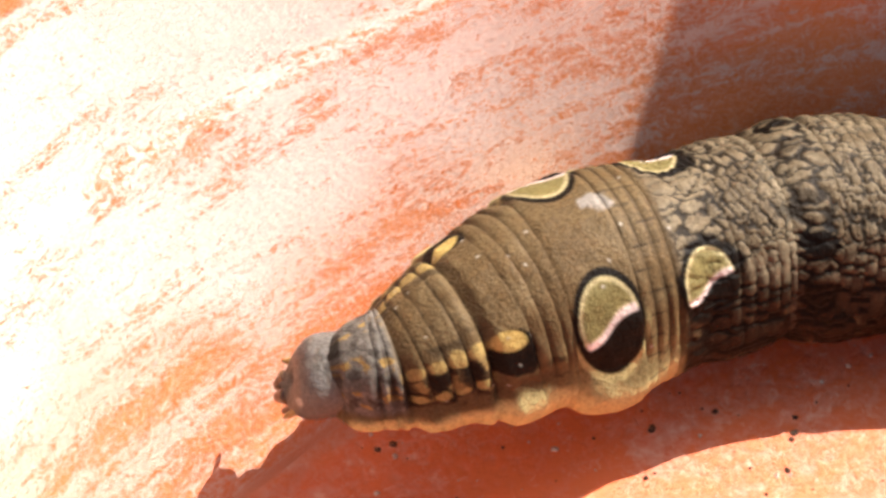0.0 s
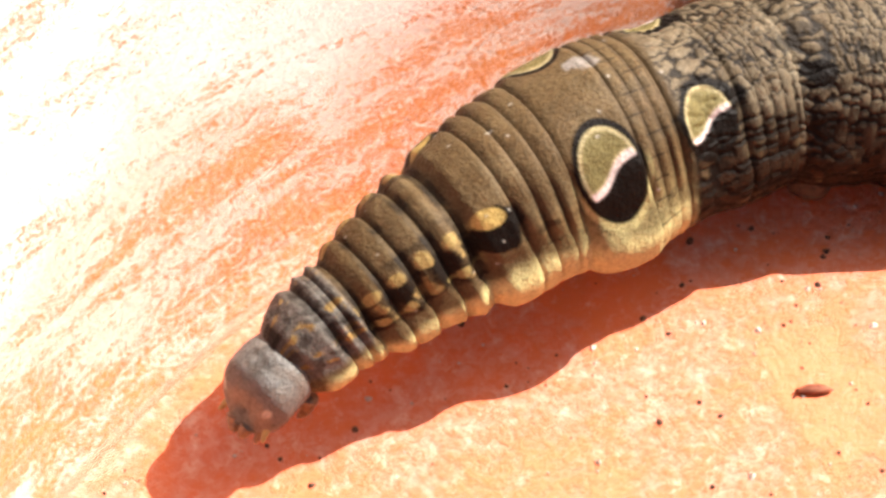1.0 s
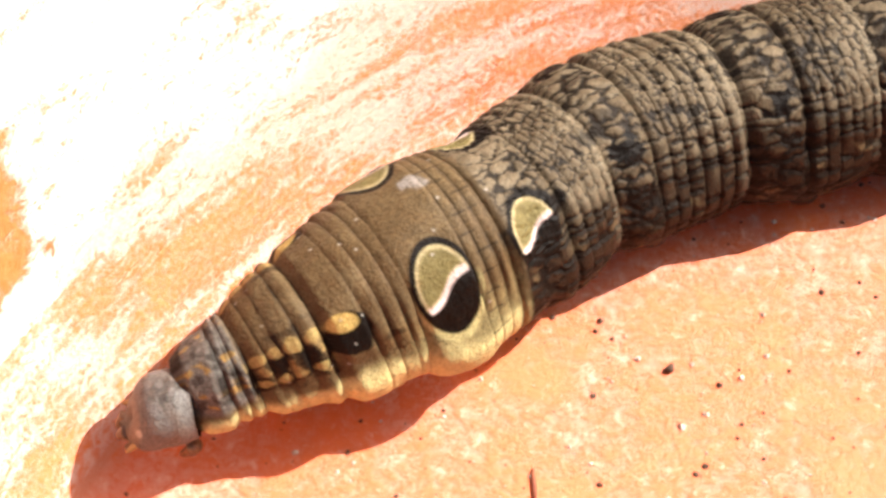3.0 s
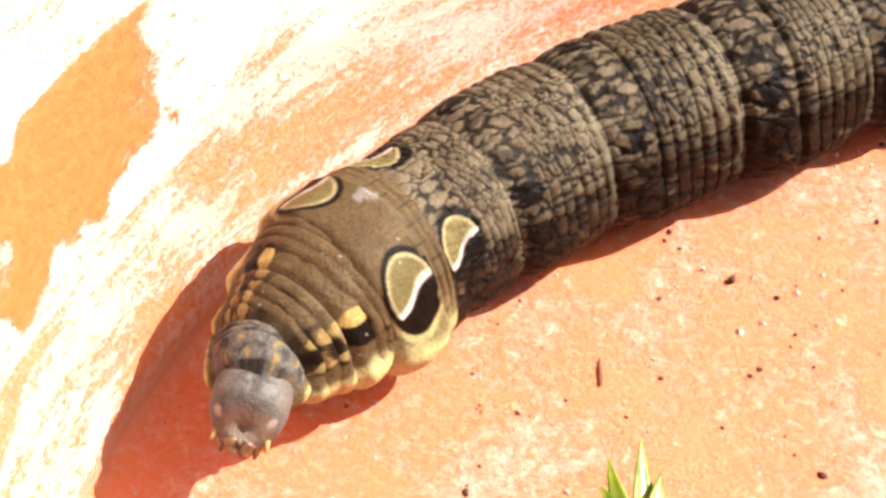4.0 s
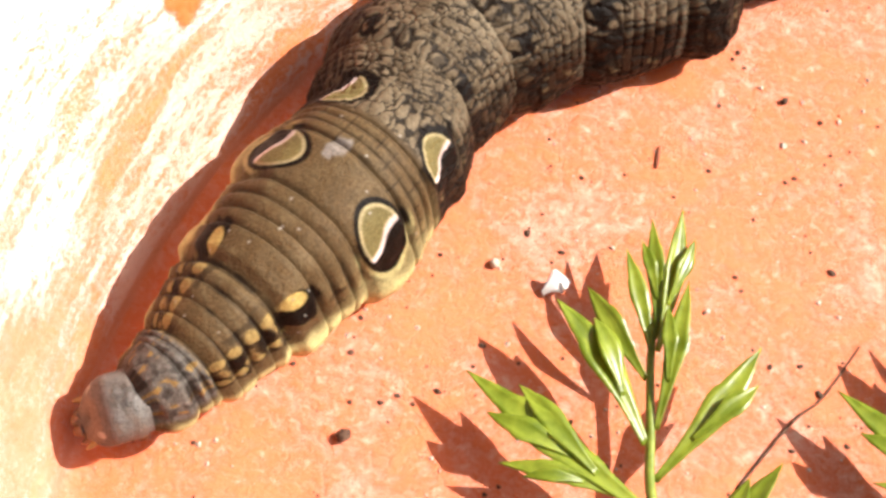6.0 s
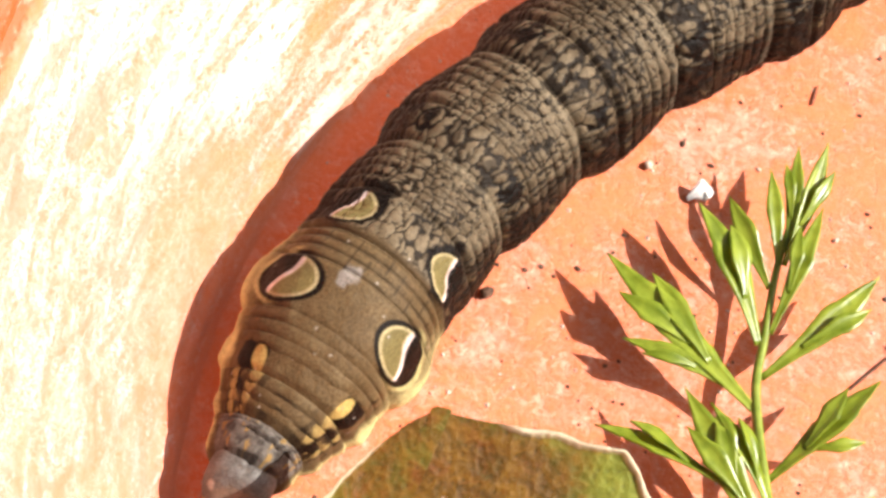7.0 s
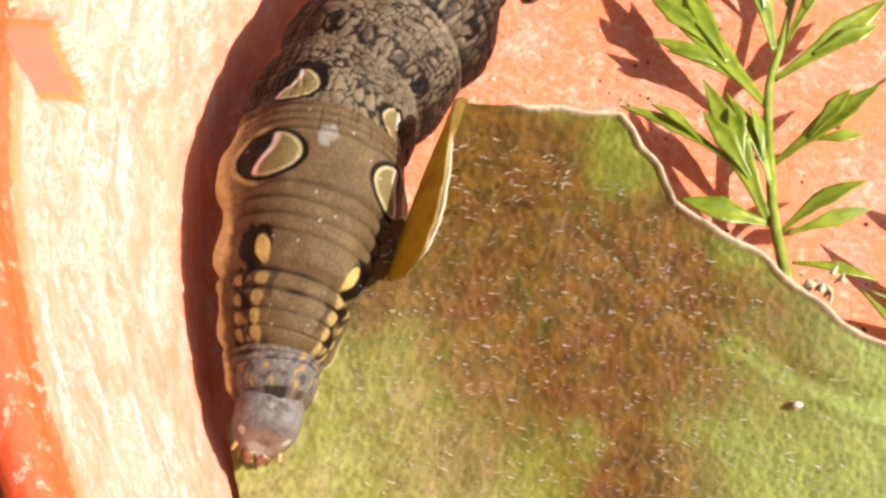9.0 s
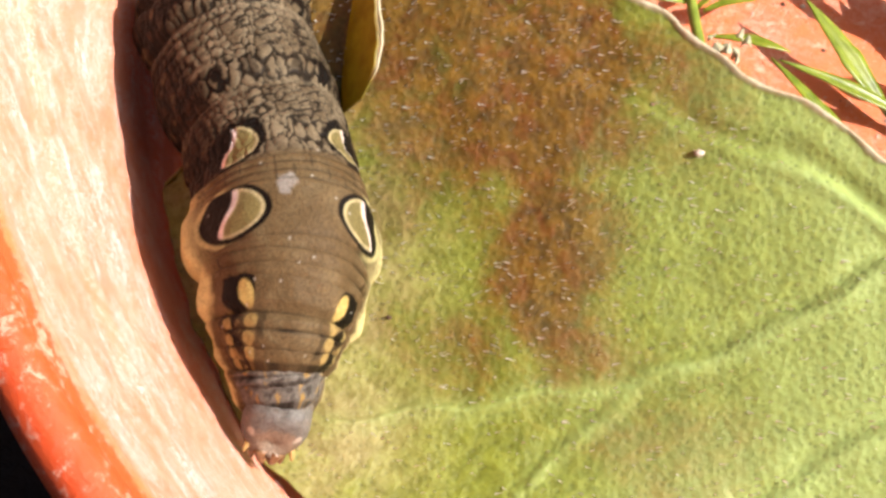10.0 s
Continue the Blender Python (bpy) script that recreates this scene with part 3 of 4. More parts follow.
def cone_part(name, material, parent, at, to, r0, r1, bend=(0, 0, 0), n=10, steps=6):
    """A tapered, bent, round-ended peg, in mm."""
    p, q, k = Vector(at), Vector(to), Vector(bend)
    axis = (q - p).normalized()
    u = axis.orthogonal().normalized()
    w = axis.cross(u)
    bm = bmesh.new()
    rows = []
    for s in range(steps + 1):
        t = s / steps
        r = r0 + (r1 - r0) * t
        if s == steps:
            r *= 0.45
        c = p.lerp(q, t) + k * (4 * t * (1 - t))
        rows.append([bm.verts.new((c + (u * math.cos(h) + w * math.sin(h)) * r) * MM) for h in (2 * math.pi * j / n for j in range(n))])
    for x, y in zip(rows, rows[1:]):
        for j in range(n):
            bm.faces.new((x[j], x[(j + 1) % n], y[(j + 1) % n], y[j]))
    bm.faces.new(rows[0][::-1]), bm.faces.new(rows[-1])
    return part(name, bm, material, parent)


def build_caterpillar():
    cat = tagged(new("caterpillar"), "brown hawk-moth caterpillar with eye spots, crawling along the saucer wall", "caterpillar")
    pieces = []
    head = made("head", head_mesh(), HEADSKIN, cat, "small grey mottled head")
    for sgn in (-1, 1):
        cone_part("mandible", CHITIN, head, (1.7, 0.5 * sgn, -0.85), (2.4, 0.25 * sgn, -1.4), 0.5, 0.26)
        cone_part("palp", CHITIN, head, (1.4, 1.0 * sgn, -1.1), (2.15, 0.95 * sgn, -1.75), 0.28, 0.14)
        cone_part("antenna", CREAM, head, (1.2, 1.35 * sgn, -0.8), (2.0, 1.6 * sgn, -1.1), 0.26, 0.1)
        cone_part("leg", CHITIN, head, (-1.6, 1.2 * sgn, -2.2), (-0.6, 0.8 * sgn, -3.5), 0.5, 0.15, (0, 0, -0.3))
    pieces.append((0.58, head))
    edges = ring_borders()
    for a, b in zip(edges, edges[1:]):
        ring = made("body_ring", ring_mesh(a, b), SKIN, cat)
        mid = (a + b) / 2
        pieces.append((mid, ring))
        r = float(np.interp(mid, GIRTH_I, GIRTH_R))
        for k in (2.5, 3.4):
            if a <= k < b:
                for sgn in (-1, 1):
                    cone_part("leg", CREAM, ring, (0, 0.45 * r * sgn, -0.80 * r), (0.9, 0.32 * r * sgn, -0.8 * r - 1.9), 0.55, 0.14, (0.2, 0, -0.2))
        for k in (6.25, 7.25, 8.25, 9.25):
            if a <= k < b:
                for sgn in (-1, 1):
                    cone_part("proleg", GREYSKIN, ring, (0, 0.52 * r * sgn, -0.55 * r), (0.1, 0.62 * r * sgn, -0.94 * r), 1.6, 1.05, (0, 0.15 * sgn, 0), n=16)
    cone_part("tail_horn", GREYSKIN, pieces[-2][1], (0, 0, 3.0), (-3.5, 0, 6.5), 0.9, 0.15)
    return pieces


PIECES = build_caterpillar()


# ---- the large hairy leaf ----
def leaf_height(x, y):
    base = 23.28 + 0.142 * x + 0.399 * y
    low = 2.2 + 0.6 * ripple(x * 0.12, y * 0.12, 70)
    h = (base + low + np.sqrt((base - low) ** 2 + 9)) / 2
    return h + 0.35 * ripple(x * 0.22, y * 0.22, 71) - 1.0 * smooth(x - 0.1 * y, -47.5, -53.5) * smooth(y, -17, -24)


VEINS = [((22, -22), (-7.4, -24.5)), ((-7.4, -24.5), (-14.9, -22.2)), ((-14.9, -22.2), (-20.6, -22.4)), ((-20.6, -22.4), (-26.4, -20.6)), ((-26.4, -20.6), (-33.3, -18.0)), ((-33.3, -18.0), (-41.1, -15.3)),
         ((22, -24), (-6.5, -26.8)), ((-6.5, -26.8), (-12.4, -32.8)), ((-12.4, -32.8), (-19, -37.7)), ((-19, -37.7), (-26.6, -41.2)), ((-26.6, -41.2), (-37, -46.3)), ((-19, -37.7), (-24, -46.5)), ((15, -28), (-3.3, -36)), ((-3.3, -36), (-10, -44))]


def near_vein(x, y):
    d = np.full(np.shape(x), 99.0)
    for (ax, ay), (bx, by) in VEINS:
        vx, vy = bx - ax, by - ay
        t = np.clip(((x - ax) * vx + (y - ay) * vy) / (vx * vx + vy * vy), 0, 1)
        d = np.minimum(d, np.hypot(x - ax - t * vx, y - ay - t * vy + 0.35 * np.sin(0.6 * (x + y))))
    return d


def sheet(outline, centre, rows, cols, thick, bitten):
    """A leaf blade inside the outline: an upper and a lower face, joined round the edge. Returns the upper and lower mesh data."""
    pts = np.array(outline, float)
    ends = np.r_[pts, pts[:1]]
    long = np.r_[0, np.cumsum(np.hypot(*np.diff(ends, axis=0).T))]
    u = np.linspace(0, long[-1], cols, endpoint=False)
    bx, by = np.interp(u, long, ends[:, 0]), np.interp(u, long, ends[:, 1])
    wob = 0.10 * ripple(u * 1.6, u * 0, 72) + 0.16 * ripple(u * 0.5, u * 0, 73)
    nx, ny = bx - centre[0], by - centre[1]
    ln = np.hypot(nx, ny)
    bx, by = bx + wob * nx / ln, by + wob * ny / ln
    k = (np.arange(rows) / (rows - 1))[:, None]
    k = 1 - (1 - k) ** 1.25
    X, Y = centre[0] + k * (bx - centre[0]), centre[1] + k * (by - centre[1])
    vein = smooth(near_vein(X, Y) / (0.36 + 0.45 * smooth(X, -30, -12)), 1.0, 0.12)
    rest = (1 - k) * ln[None, :]
    Q = X + np.maximum(0, -26 - Y)
    edge = smooth(rest + 0.10 * ripple(X * 2.2, Y * 2.2, 78), 0.38, 0.14) * bitten(X, Y)
    Z = leaf_height(X, Y) + 0.18 * vein * smooth(Q, -26, -14) - 0.12 * vein * smooth(Q, -14, -26) - 0.40 * smooth(X, -30, -14) * smooth(near_vein(X + 0.42, Y - 1.1), 1.1, 0.0) + 0.035 * ripple(X * 1.1, Y * 1.1, 74) * (1 - vein) + 0.25 * edge
    big = ripple(X * 0.16, Y * 0.16, 75)
    brown = 0 * X
    for cx, cy, rx, ry, much in ((-41, -17, 11, 9, 0.95), (-31, -23, 9, 8, 1.0), (-27, -32, 6, 8.5, 1.1), (-30, -39, 7, 3.5, 0.6), (-15.5, -42.3, 6, 4, 0.55), (-49, -13, 7, 7, 0.8), (-37, -23, 8, 6, 0.9), (-37, -30, 7, 3.5, 0.5), (-24, -18, 6, 4, 0.7)):
        brown = np.maximum(brown, much * smooth(np.hypot((X - cx) / rx, (Y - cy) / ry) + 0.42 * big + 0.25 * ripple(X * 0.5, Y * 0.5, 77), 1.5, 0.5))
    brown = brown * (1 - 0.55 * smooth(np.hypot(X + 35, Y + 10), 5, 2)) * (1 - vein * (0.25 + 0.5 * smooth(X, -26, -12)))
    brown = np.maximum(brown, 0.38 * smooth(X - 0.5 * Y, -14, -26) * smooth(big, -0.7, 0.5))
    # pale veins, and the whole blade paler towards high x
    vein = np.maximum(vein * smooth(Q, -24, -11) * (0.6 + 0.4 * smooth(X, -26, -12)), 0.75 * smooth(X + 4 * big, -27, -9) + 0.25 * smooth(near_vein(X, Y), 1.3, 0.3) * smooth(Q, -24, -11))
    top = np.stack([X, Y, Z], -1).reshape(-1, 3) * MM
    low = np.stack([X, Y, Z - thick], -1).reshape(-1, 3) * MM
    return top, low, np.stack([vein, brown, edge], -1).reshape(-1, 3)


def blade_mesh(name, outline, centre, rows, cols, bitten):
    top, low, tint = sheet(outline, centre, rows, cols, 0.2, bitten)
    n = rows * cols
    r, c = np.meshgrid(np.arange(rows - 1), np.arange(cols), indexing="ij")
    d = (c + 1) % cols
    up = np.stack([r * cols + c, (r + 1) * cols + c, (r + 1) * cols + d, r * cols + d], -1).reshape(-1, 4)
    rim = [((rows - 1) * cols + j, n + (rows - 1) * cols + j, n + (rows - 1) * cols + (j + 1) % cols, (rows - 1) * cols + (j + 1) % cols) for j in range(cols)]
    me = bpy.data.meshes.new(name)
    me.from_pydata(np.r_[top, low].tolist(), [], up.tolist() + (n + up[:, ::-1]).tolist() + rim)
    me.polygons.foreach_set("use_smooth", np.ones(len(me.polygons), bool))
    colours(me, "leaf", np.r_[tint, tint])
    x, y = top[:, 0] / MM, top[:, 1] / MM
    # paler tan towards low x and low y
    tawny = smooth(y + 0.35 * (x + 40) + 3 * ripple(x * 0.2, y * 0.2, 79), -22, -31) * smooth(x + 0.3 * y, -40, -50)
    colours(me, "tawny", np.repeat(np.r_[tawny, tawny][:, None], 3, 1))
    me.materials.append(BLADE)
    me.materials.append(UNDER)
    idx = np.zeros(len(me.polygons), np.int32)
    idx[len(up):2 * len(up)] = 1
    me.polygons.foreach_set("material_index", idx)
    return me


CREASE = ((-47.0, -8.6), (-48.8, -22.6))
STRIPS = (0.0, 1.1, 2.3, 9.0)   # how far from the crease the curling corner bends
PIVOT = Vector((-31.8, -13.3, 13.8))   # the tip of the leaf swings round its notch
BRISTLE = np.array((0.62, -0.12))
DIP = ((-50.0, -22.9), (-54.2, -34.8))


def on_leaf(x, y):
    return Vector((x, y, float(leaf_height(np.array(x), np.array(y))))) * MM


def hinge(p, q):
    """Axes at p, the first of them along a crease from p to q."""
    axis = (q - p).normalized()
    side = Vector((0, 0, 1)).cross(axis).normalized()
    m = Matrix((axis, side, axis.cross(side))).transposed().to_4x4()
    m.translation = p
    return m


def build_leaf():
    leaf = tagged(new("leaf"), "large fallen green leaf blotched red-brown, its edge bitten", "leaf")
    outline = [(-32.1, -13.0), (-31.8, -13.3), (-28.3, -14.3), (-24.9, -15.1), (-23.0, -15.9),
               (-17.9, -17.7), (-14.1, -18.1), (-8.8, -20.4), (2, -19), (14, -22), (24, -30), (22, -44), (8, -54), (-12, -58.0), (-30, -54.5), (-41, -50.2), (-48, -43.5), (-52.0, -38.1), (-54.2, -34.8), (-50.0, -22.9), (-49.2, -20.9), (-48.5, -19.2)]
    me = blade_mesh("blade", outline, (-28.0, -31.0), 90, 620, lambda x, y: (smooth(y + 0.55 * x, -44.5, -41.0) * smooth(x, -4, -10) * smooth(x, -32.3, -31.7)))
    blade = new("blade", me)
    blade.parent = leaf
    # the tip that the caterpillar drags aside
    tip_line = [(-47.25, -8.45), (-43.3, -8.3), (-40.0, -8.1), (-36.6, -7.9), (-34.8, -9.5), (-33.1, -11.1), (-31.8, -13.3), (-32.2, -13.6), (-40.2, -16.8), (-48.75, -19.8), (-48.3, -16.3)]
    tip = new("tip", blade_mesh("tip", tip_line, (-40.5, -12.5), 60, 420, lambda x, y: smooth(y + 0.42 * x, -27.0, -26.3)))
    tip.data.transform(Matrix.Translation((0, 0, 0.05 * MM)))
    tip.parent = leaf
    # the corner that the caterpillar pushes up as it passes, and the lobe that it presses down
    hinged = []
    lobe_line = [(-49.4, -22.6), (-53.8, -34.9), (-55.8, -30.5), (-57.0, -26.5), (-57.4, -24.9), (-56.9, -23.0), (-55.6, -21.7), (-54.3, -20.2), (-52.6, -19.0), (-50.4, -19.4), (-48.7, -19.2)]
    lobe = new("lobe", blade_mesh("lobe", lobe_line, (-53.2, -25.5), 30, 240, lambda x, y: 0.12 * smooth(x, -55.0, -56.0)))
    lobe_at = hinge(on_leaf(*DIP[0]), on_leaf(*DIP[1]))
    lobe.data.transform(lobe_at.inverted() @ Matrix.Translation((0, 0, 0.09 * MM)))
    lobe.parent = leaf
    tagged(lobe, "lobe of the leaf beside the saucer wall")
    corner = [(-46.9, -8.3), (-48.2, -20.3), (-50.4, -20.6), (-52.2, -19.9), (-53.1, -18.2), (-53.1, -16.4), (-51.9, -13.3), (-50.3, -10.9), (-48.8, -8.9), (-47.8, -8.3)]
    crease_at = hinge(on_leaf(*CREASE[0]), on_leaf(*CREASE[1]))
    (tx, ty), (fx, fy) = CREASE
    long = math.hypot(fx - tx, fy - ty)

    def away(p):
        return ((p[0] - tx) * (fy - ty) - (p[1] - ty) * (fx - tx)) / long

    def clipped(line, sign, limit):
        out = []
        for p, q in zip(line, line[1:] + line[:1]):
            a, b = sign * (away(p) - limit), sign * (away(q) - limit)
            if a >= 0:
                out.append(p)
            if a * b < 0:
                out.append((p[0] + (q[0] - p[0]) * a / (a - b), p[1] + (q[1] - p[1]) * a / (a - b)))
        return out

    for k, (near, far) in enumerate(zip(STRIPS, STRIPS[1:])):
        line = clipped(clipped(corner, 1, near - 0.42), -1, far)
        at = (sum(p[0] for p in line) / len(line), sum(p[1] for p in line) / len(line))
        strip = new("curl", blade_mesh("curl", line, at, 24, 240, lambda x, y: 0.75 * smooth(away((x, y)), 2.6, 3.4) * smooth(y, -19.0, -17.5) * (k == 2)))
        strip.data.transform(crease_at.inverted() @ Matrix.Translation((0, 0, (0.06 - 0.02 * k) * MM)))
        strip.parent = leaf
        hinged.append(tagged(strip, "curling corner of the leaf with a yellow underside"))
    # pale bristles
    g = np.random.RandomState(12)
    verts, faces = [], []
    while len(verts) < 4 * 2100:
        x, y = g.uniform(-52, -2), g.uniform(-52, -8)
        if y > -12.5 - 0.42 * (x + 37) * (x > -37) or x < -47.5 + 0.12 * (-(y + 10)) * -1 and y > -26 or x * 0.9 + y < -84 or x < -52:
            continue
        if (x + 34) ** 2 / 300 + (y + 24) ** 2 / 260 > 1 and g.rand() < 0.6:
            continue
        z = float(leaf_height(np.array(x), np.array(y))) + 0.05
        d = g.normal(0, 0.2, 2) + BRISTLE
        h = g.uniform(0.30, 0.78)
        a = g.uniform(0, 6.28)
        w = g.uniform(0.05, 0.085)
        base = len(verts)
        for k in range(3):
            verts.append((x + w * math.cos(a + k * 2.1), y + w * math.sin(a + k * 2.1), z - 0.1))
        verts.append((x + d[0] * h, y + d[1] * h, z + h * 0.55))
        faces += [(base, base + 1, base + 3), (base + 1, base + 2, base + 3), (base + 2, base, base + 3)]
    hm = bpy.data.meshes.new("bristles")
    hm.from_pydata((np.array(verts) * MM).tolist(), [], faces)
    hairs = made("bristles", hm, HAIR, leaf, "short pale bristles")
    tagged(hairs, kind="stuff")
    return tip, lobe, lobe_at, hinged


TIP, LOBE, LOBE_AT, CURLS = build_leaf()


# ---- the feathery sprig ----
def leaflet_mesh(base, tip, wide, seed, lobes=()):
    """A narrow pointed leaflet, folded a little along its midrib and curved, in mm."""
    g = random.Random(seed)
    p, q = Vector(base), Vector(tip)
    axis = q - p
    flat = Vector((-axis.y, axis.x, 0)).normalized()
    roll = g.uniform(-0.5, 0.5)
    side = (flat + Vector((0, 0, roll))).normalized()
    up = axis.normalized().cross(side)
    up = up if up.z > 0 else -up
    sag = g.uniform(-0.35, 0.35)
    bm = bmesh.new()

    def lobe(p, axis, wide, rows, sag):
        prev, shift = None, (g.random(), g.random())
        flat = Vector((-axis.y, axis.x, 0)).normalized()
        for k in range(rows + 1):
            t = k / rows
            w = wide * (0.24 + 0.76 * min(1, t / 0.55) ** 1.3) * (1 if t < 0.52 else max(0.0, 1 - ((t - 0.52) / 0.48) ** 1.5))
            tooth = [0.09 * w * ((t * 2.6 + o) % 1.0) * (0.3 < t < 0.90) for o in shift]
            w = max(w, 0.03)
            c = p + axis * t + flat * (sag * math.sin(math.pi * t)) + Vector((0, 0, 0.35 * math.sin(math.pi * t)))
            fold = 0.16 * w
            wl, wr = w * 0.5 + tooth[0], w * 0.5 + tooth[1]
            row = [c - side * wl + up * fold, c - side * wl * 0.5 + up * fold * 0.35, c, c + side * wr * 0.5 + up * fold * 0.35, c + side * wr + up * fold]
            row += [v - up * 0.14 for v in row[::-1]]
            vs = [bm.verts.new(v * MM) for v in row]
            if prev:
                for j in range(10):
                    bm.faces.new((prev[j], prev[(j + 1) % 10], vs[(j + 1) % 10], vs[j]))
            else:
                bm.faces.new(vs[::-1])
            prev = vs
        bm.faces.new(prev)

    lobe(p, axis, wide, 26, sag)
    for at, turn, share in lobes:
        turned = Matrix.Rotation(radians(turn), 3, "Z") @ axis
        lobe(p + axis * at + flat * (sag * math.sin(math.pi * at)) + Vector((0, 0, 0.35 * math.sin(math.pi * at) + 0.05)), turned * share, wide * 0.70, 18, sag * 0.4)
    bmesh.ops.recalc_face_normals(bm, faces=bm.faces)
    return bm


def stem_mesh(points, r0, r1, n=9):
    bm = bmesh.new()
    pts = [Vector(p) for p in points]
    fine = []
    for k in range(len(pts) - 1):
        a, b, c, d = pts[max(k - 1, 0)], pts[k], pts[k + 1], pts[min(k + 2, len(pts) - 1)]
        for s in range(6):
            t = s / 6
            fine.append(0.5 * ((2 * b) + (c - a) * t + (2 * a - 5 * b + 4 * c - d) * t * t + (3 * b - a - 3 * c + d) * t**3))
    fine.append(pts[-1])
    rows = []
    for k, c in enumerate(fine):
        ax = (fine[min(k + 1, len(fine) - 1)] - fine[max(k - 1, 0)]).normalized()
        u = ax.cross(Vector((0, 0, 1))).normalized()
        w = u.cross(ax)
        r = r0 + (r1 - r0) * k / (len(fine) - 1)
        rows.append([bm.verts.new((c + (u * math.cos(h) + w * math.sin(h)) * r) * MM) for h in (2 * math.pi * j / n for j in range(n))])
    for x, y in zip(rows, rows[1:]):
        for j in range(n):
            bm.faces.new((x[j], x[(j + 1) % n], y[(j + 1) % n], y[j]))
    bm.faces.new(rows[0][::-1]), bm.faces.new(rows[-1])
    bmesh.ops.recalc_face_normals(bm, faces=bm.faces)
    return bm


def build_sprig():
    sprig = tagged(new("sprig"), "feathery green sprig with narrow pointed leaflets on the saucer floor", "sprig", "sprigs on the saucer floor")
    part("stem", stem_mesh([(-17.5, -19.0, 0.6), (-20.0, -12.7, 2.0), (-22.3, -9.7, 3.0), (-24.6, -5.2, 3.1), (-25.9, -1.3, 2.8), (-27.9, 5.4, 2.5), (-28.2, 9.9, 2.4), (-28.5, 15.2, 2.7), (-28.4, 18.7, 3.2), (-28.4, 21.6, 3.8)], 0.52, 0.20), STEM, sprig)
    rows = [((-27.6, 4.2, 2.5), (-40.1, 12.2, 3.0), 2.0), ((-30.0, 5.3, 2.7), (-37.5, 6.3, 2.8), 1.1), ((-28.5, 9.2, 2.5), (-35.0, 17.5, 4.4), 1.9),
            ((-28.7, 13.7, 2.6), (-33.1, 18.9, 4.2), 1.3), ((-28.4, 15.2, 2.8), (-30.8, 21.9, 4.6), 1.0), ((-28.2, 16.6, 3.0), (-29.3, 24.4, 4.8), 1.0),
            ((-28.1, 15.7, 2.9), (-27.3, 25.5, 4.8), 1.2), ((-27.9, 10.3, 2.6), (-26.6, 20.3, 4.4), 1.2), ((-27.8, 6.8, 2.5), (-21.8, 16.2, 4.5), 1.6),
            ((-25.9, -0.5, 2.8), (-20.5, 8.0, 5.0), 1.6), ((-23.9, 2.2, 3.6), (-20.5, 3.7, 4.2), 0.8), ((-24.8, -5.7, 3.0), (-32.9, 3.2, 4.6), 1.8),
            ((-25.2, -3.0, 2.9), (-31.0, 2.6, 4.8), 1.3), ((-24.9, -5.6, 3.0), (-31.4, -6.8, 4.0), 1.7), ((-28.7, -2.3, 3.8), (-37.8, -0.9, 3.6), 1.3),
            ((-23.9, -5.8, 3.1), (-19.3, -0.1, 4.5), 1.3), ((-23.4, -5.9, 3.1), (-18.3, -2.0, 4.2), 1.0), ((-22.5, -8.0, 3.2), (-16.4, -7.0, 3.4), 1.0)]
    for k, (b, t, w) in enumerate(rows):
        long = (Vector(t) - Vector(b)).length
        cut = [(0.30, 12 if k % 2 else -12, 0.50)] if long > 7.5 else []
        if long > 11.5:
            cut.append((0.42, -13 if k % 2 else 13, 0.40))
        part("leaflet", leaflet_mesh(b, t, w * 1.18, 40 + k, cut), LEAFLET, sprig)
    g = random.Random(4)
    for k in range(9):
        p = Vector((-21.2 + g.uniform(-1.3, 1.3), -12.3 + g.uniform(-1.2, 1.0), 8.9 + g.uniform(-0.6, 0.8)))
        q = p + Vector((g.uniform(-1, 1), g.uniform(-1, 1), g.uniform(0.0, 0.8)))
        part("floret", leaflet_mesh(p, q, 0.75, 90 + k), DRYBLOOM, sprig, "dry pale floret")
    part("flower_stalk", stem_mesh([(-22.1, -10.7, 3.6), (-21.6, -11.6, 5.6), (-21.2, -12.3, 8.9)], 0.3, 0.2), STEM, sprig)
    return sprig


SPRIG = build_sprig()
SECOND = copy_thing(SPRIG, pose(0.0229, 0.0004, 0.0002, 0, 0, -3))
tagged(SECOND, "feathery green sprig half hidden beside the large leaf")


for k, (b, t, w) in enumerate([((-5.0, -15.5, 0.3), (-17.6, -8.6, 4.2), 1.3), ((-3.0, -8.0, 0.3), (-17.0, -8.7, 4.4), 1.0), ((-6.0, -9.0, 0.3), (-16.6, -2.6, 4.2), 1.7)]):
    tagged(part("grass_blade", leaflet_mesh(b, t, w, 140 + k), LEAFLET), "narrow green blade of grass beside the large leaf", "grass blade", "blades beside the leaf")


# ---- grit and litter on the floor ----
def grain(name, material, at, size, seed, flat=0.6, label="", category="grit"):
    g = random.Random(seed)
    bm = bmesh.new()
    bmesh.ops.create_icosphere(bm, subdivisions=2, radius=1.0)
    for v in bm.verts:
        k = 1 + 0.28 * noise.noise(v.co * 1.3 + Vector((seed, 0, 0))) + 0.12 * noise.noise(v.co * 3.1 + Vector((0, seed, 0)))
        v.co = Vector((v.co.x * size[0], v.co.y * size[1], v.co.z * size[2])) * k * MM
    ob = part(name, bm, material)
    low = min(v.co.z for v in ob.data.vertices)
    ob.matrix_world = pose(at[0] * MM, at[1] * MM, -low - 0.00005, 0, 0, g.uniform(0, 360))
    return tagged(ob, label, category)


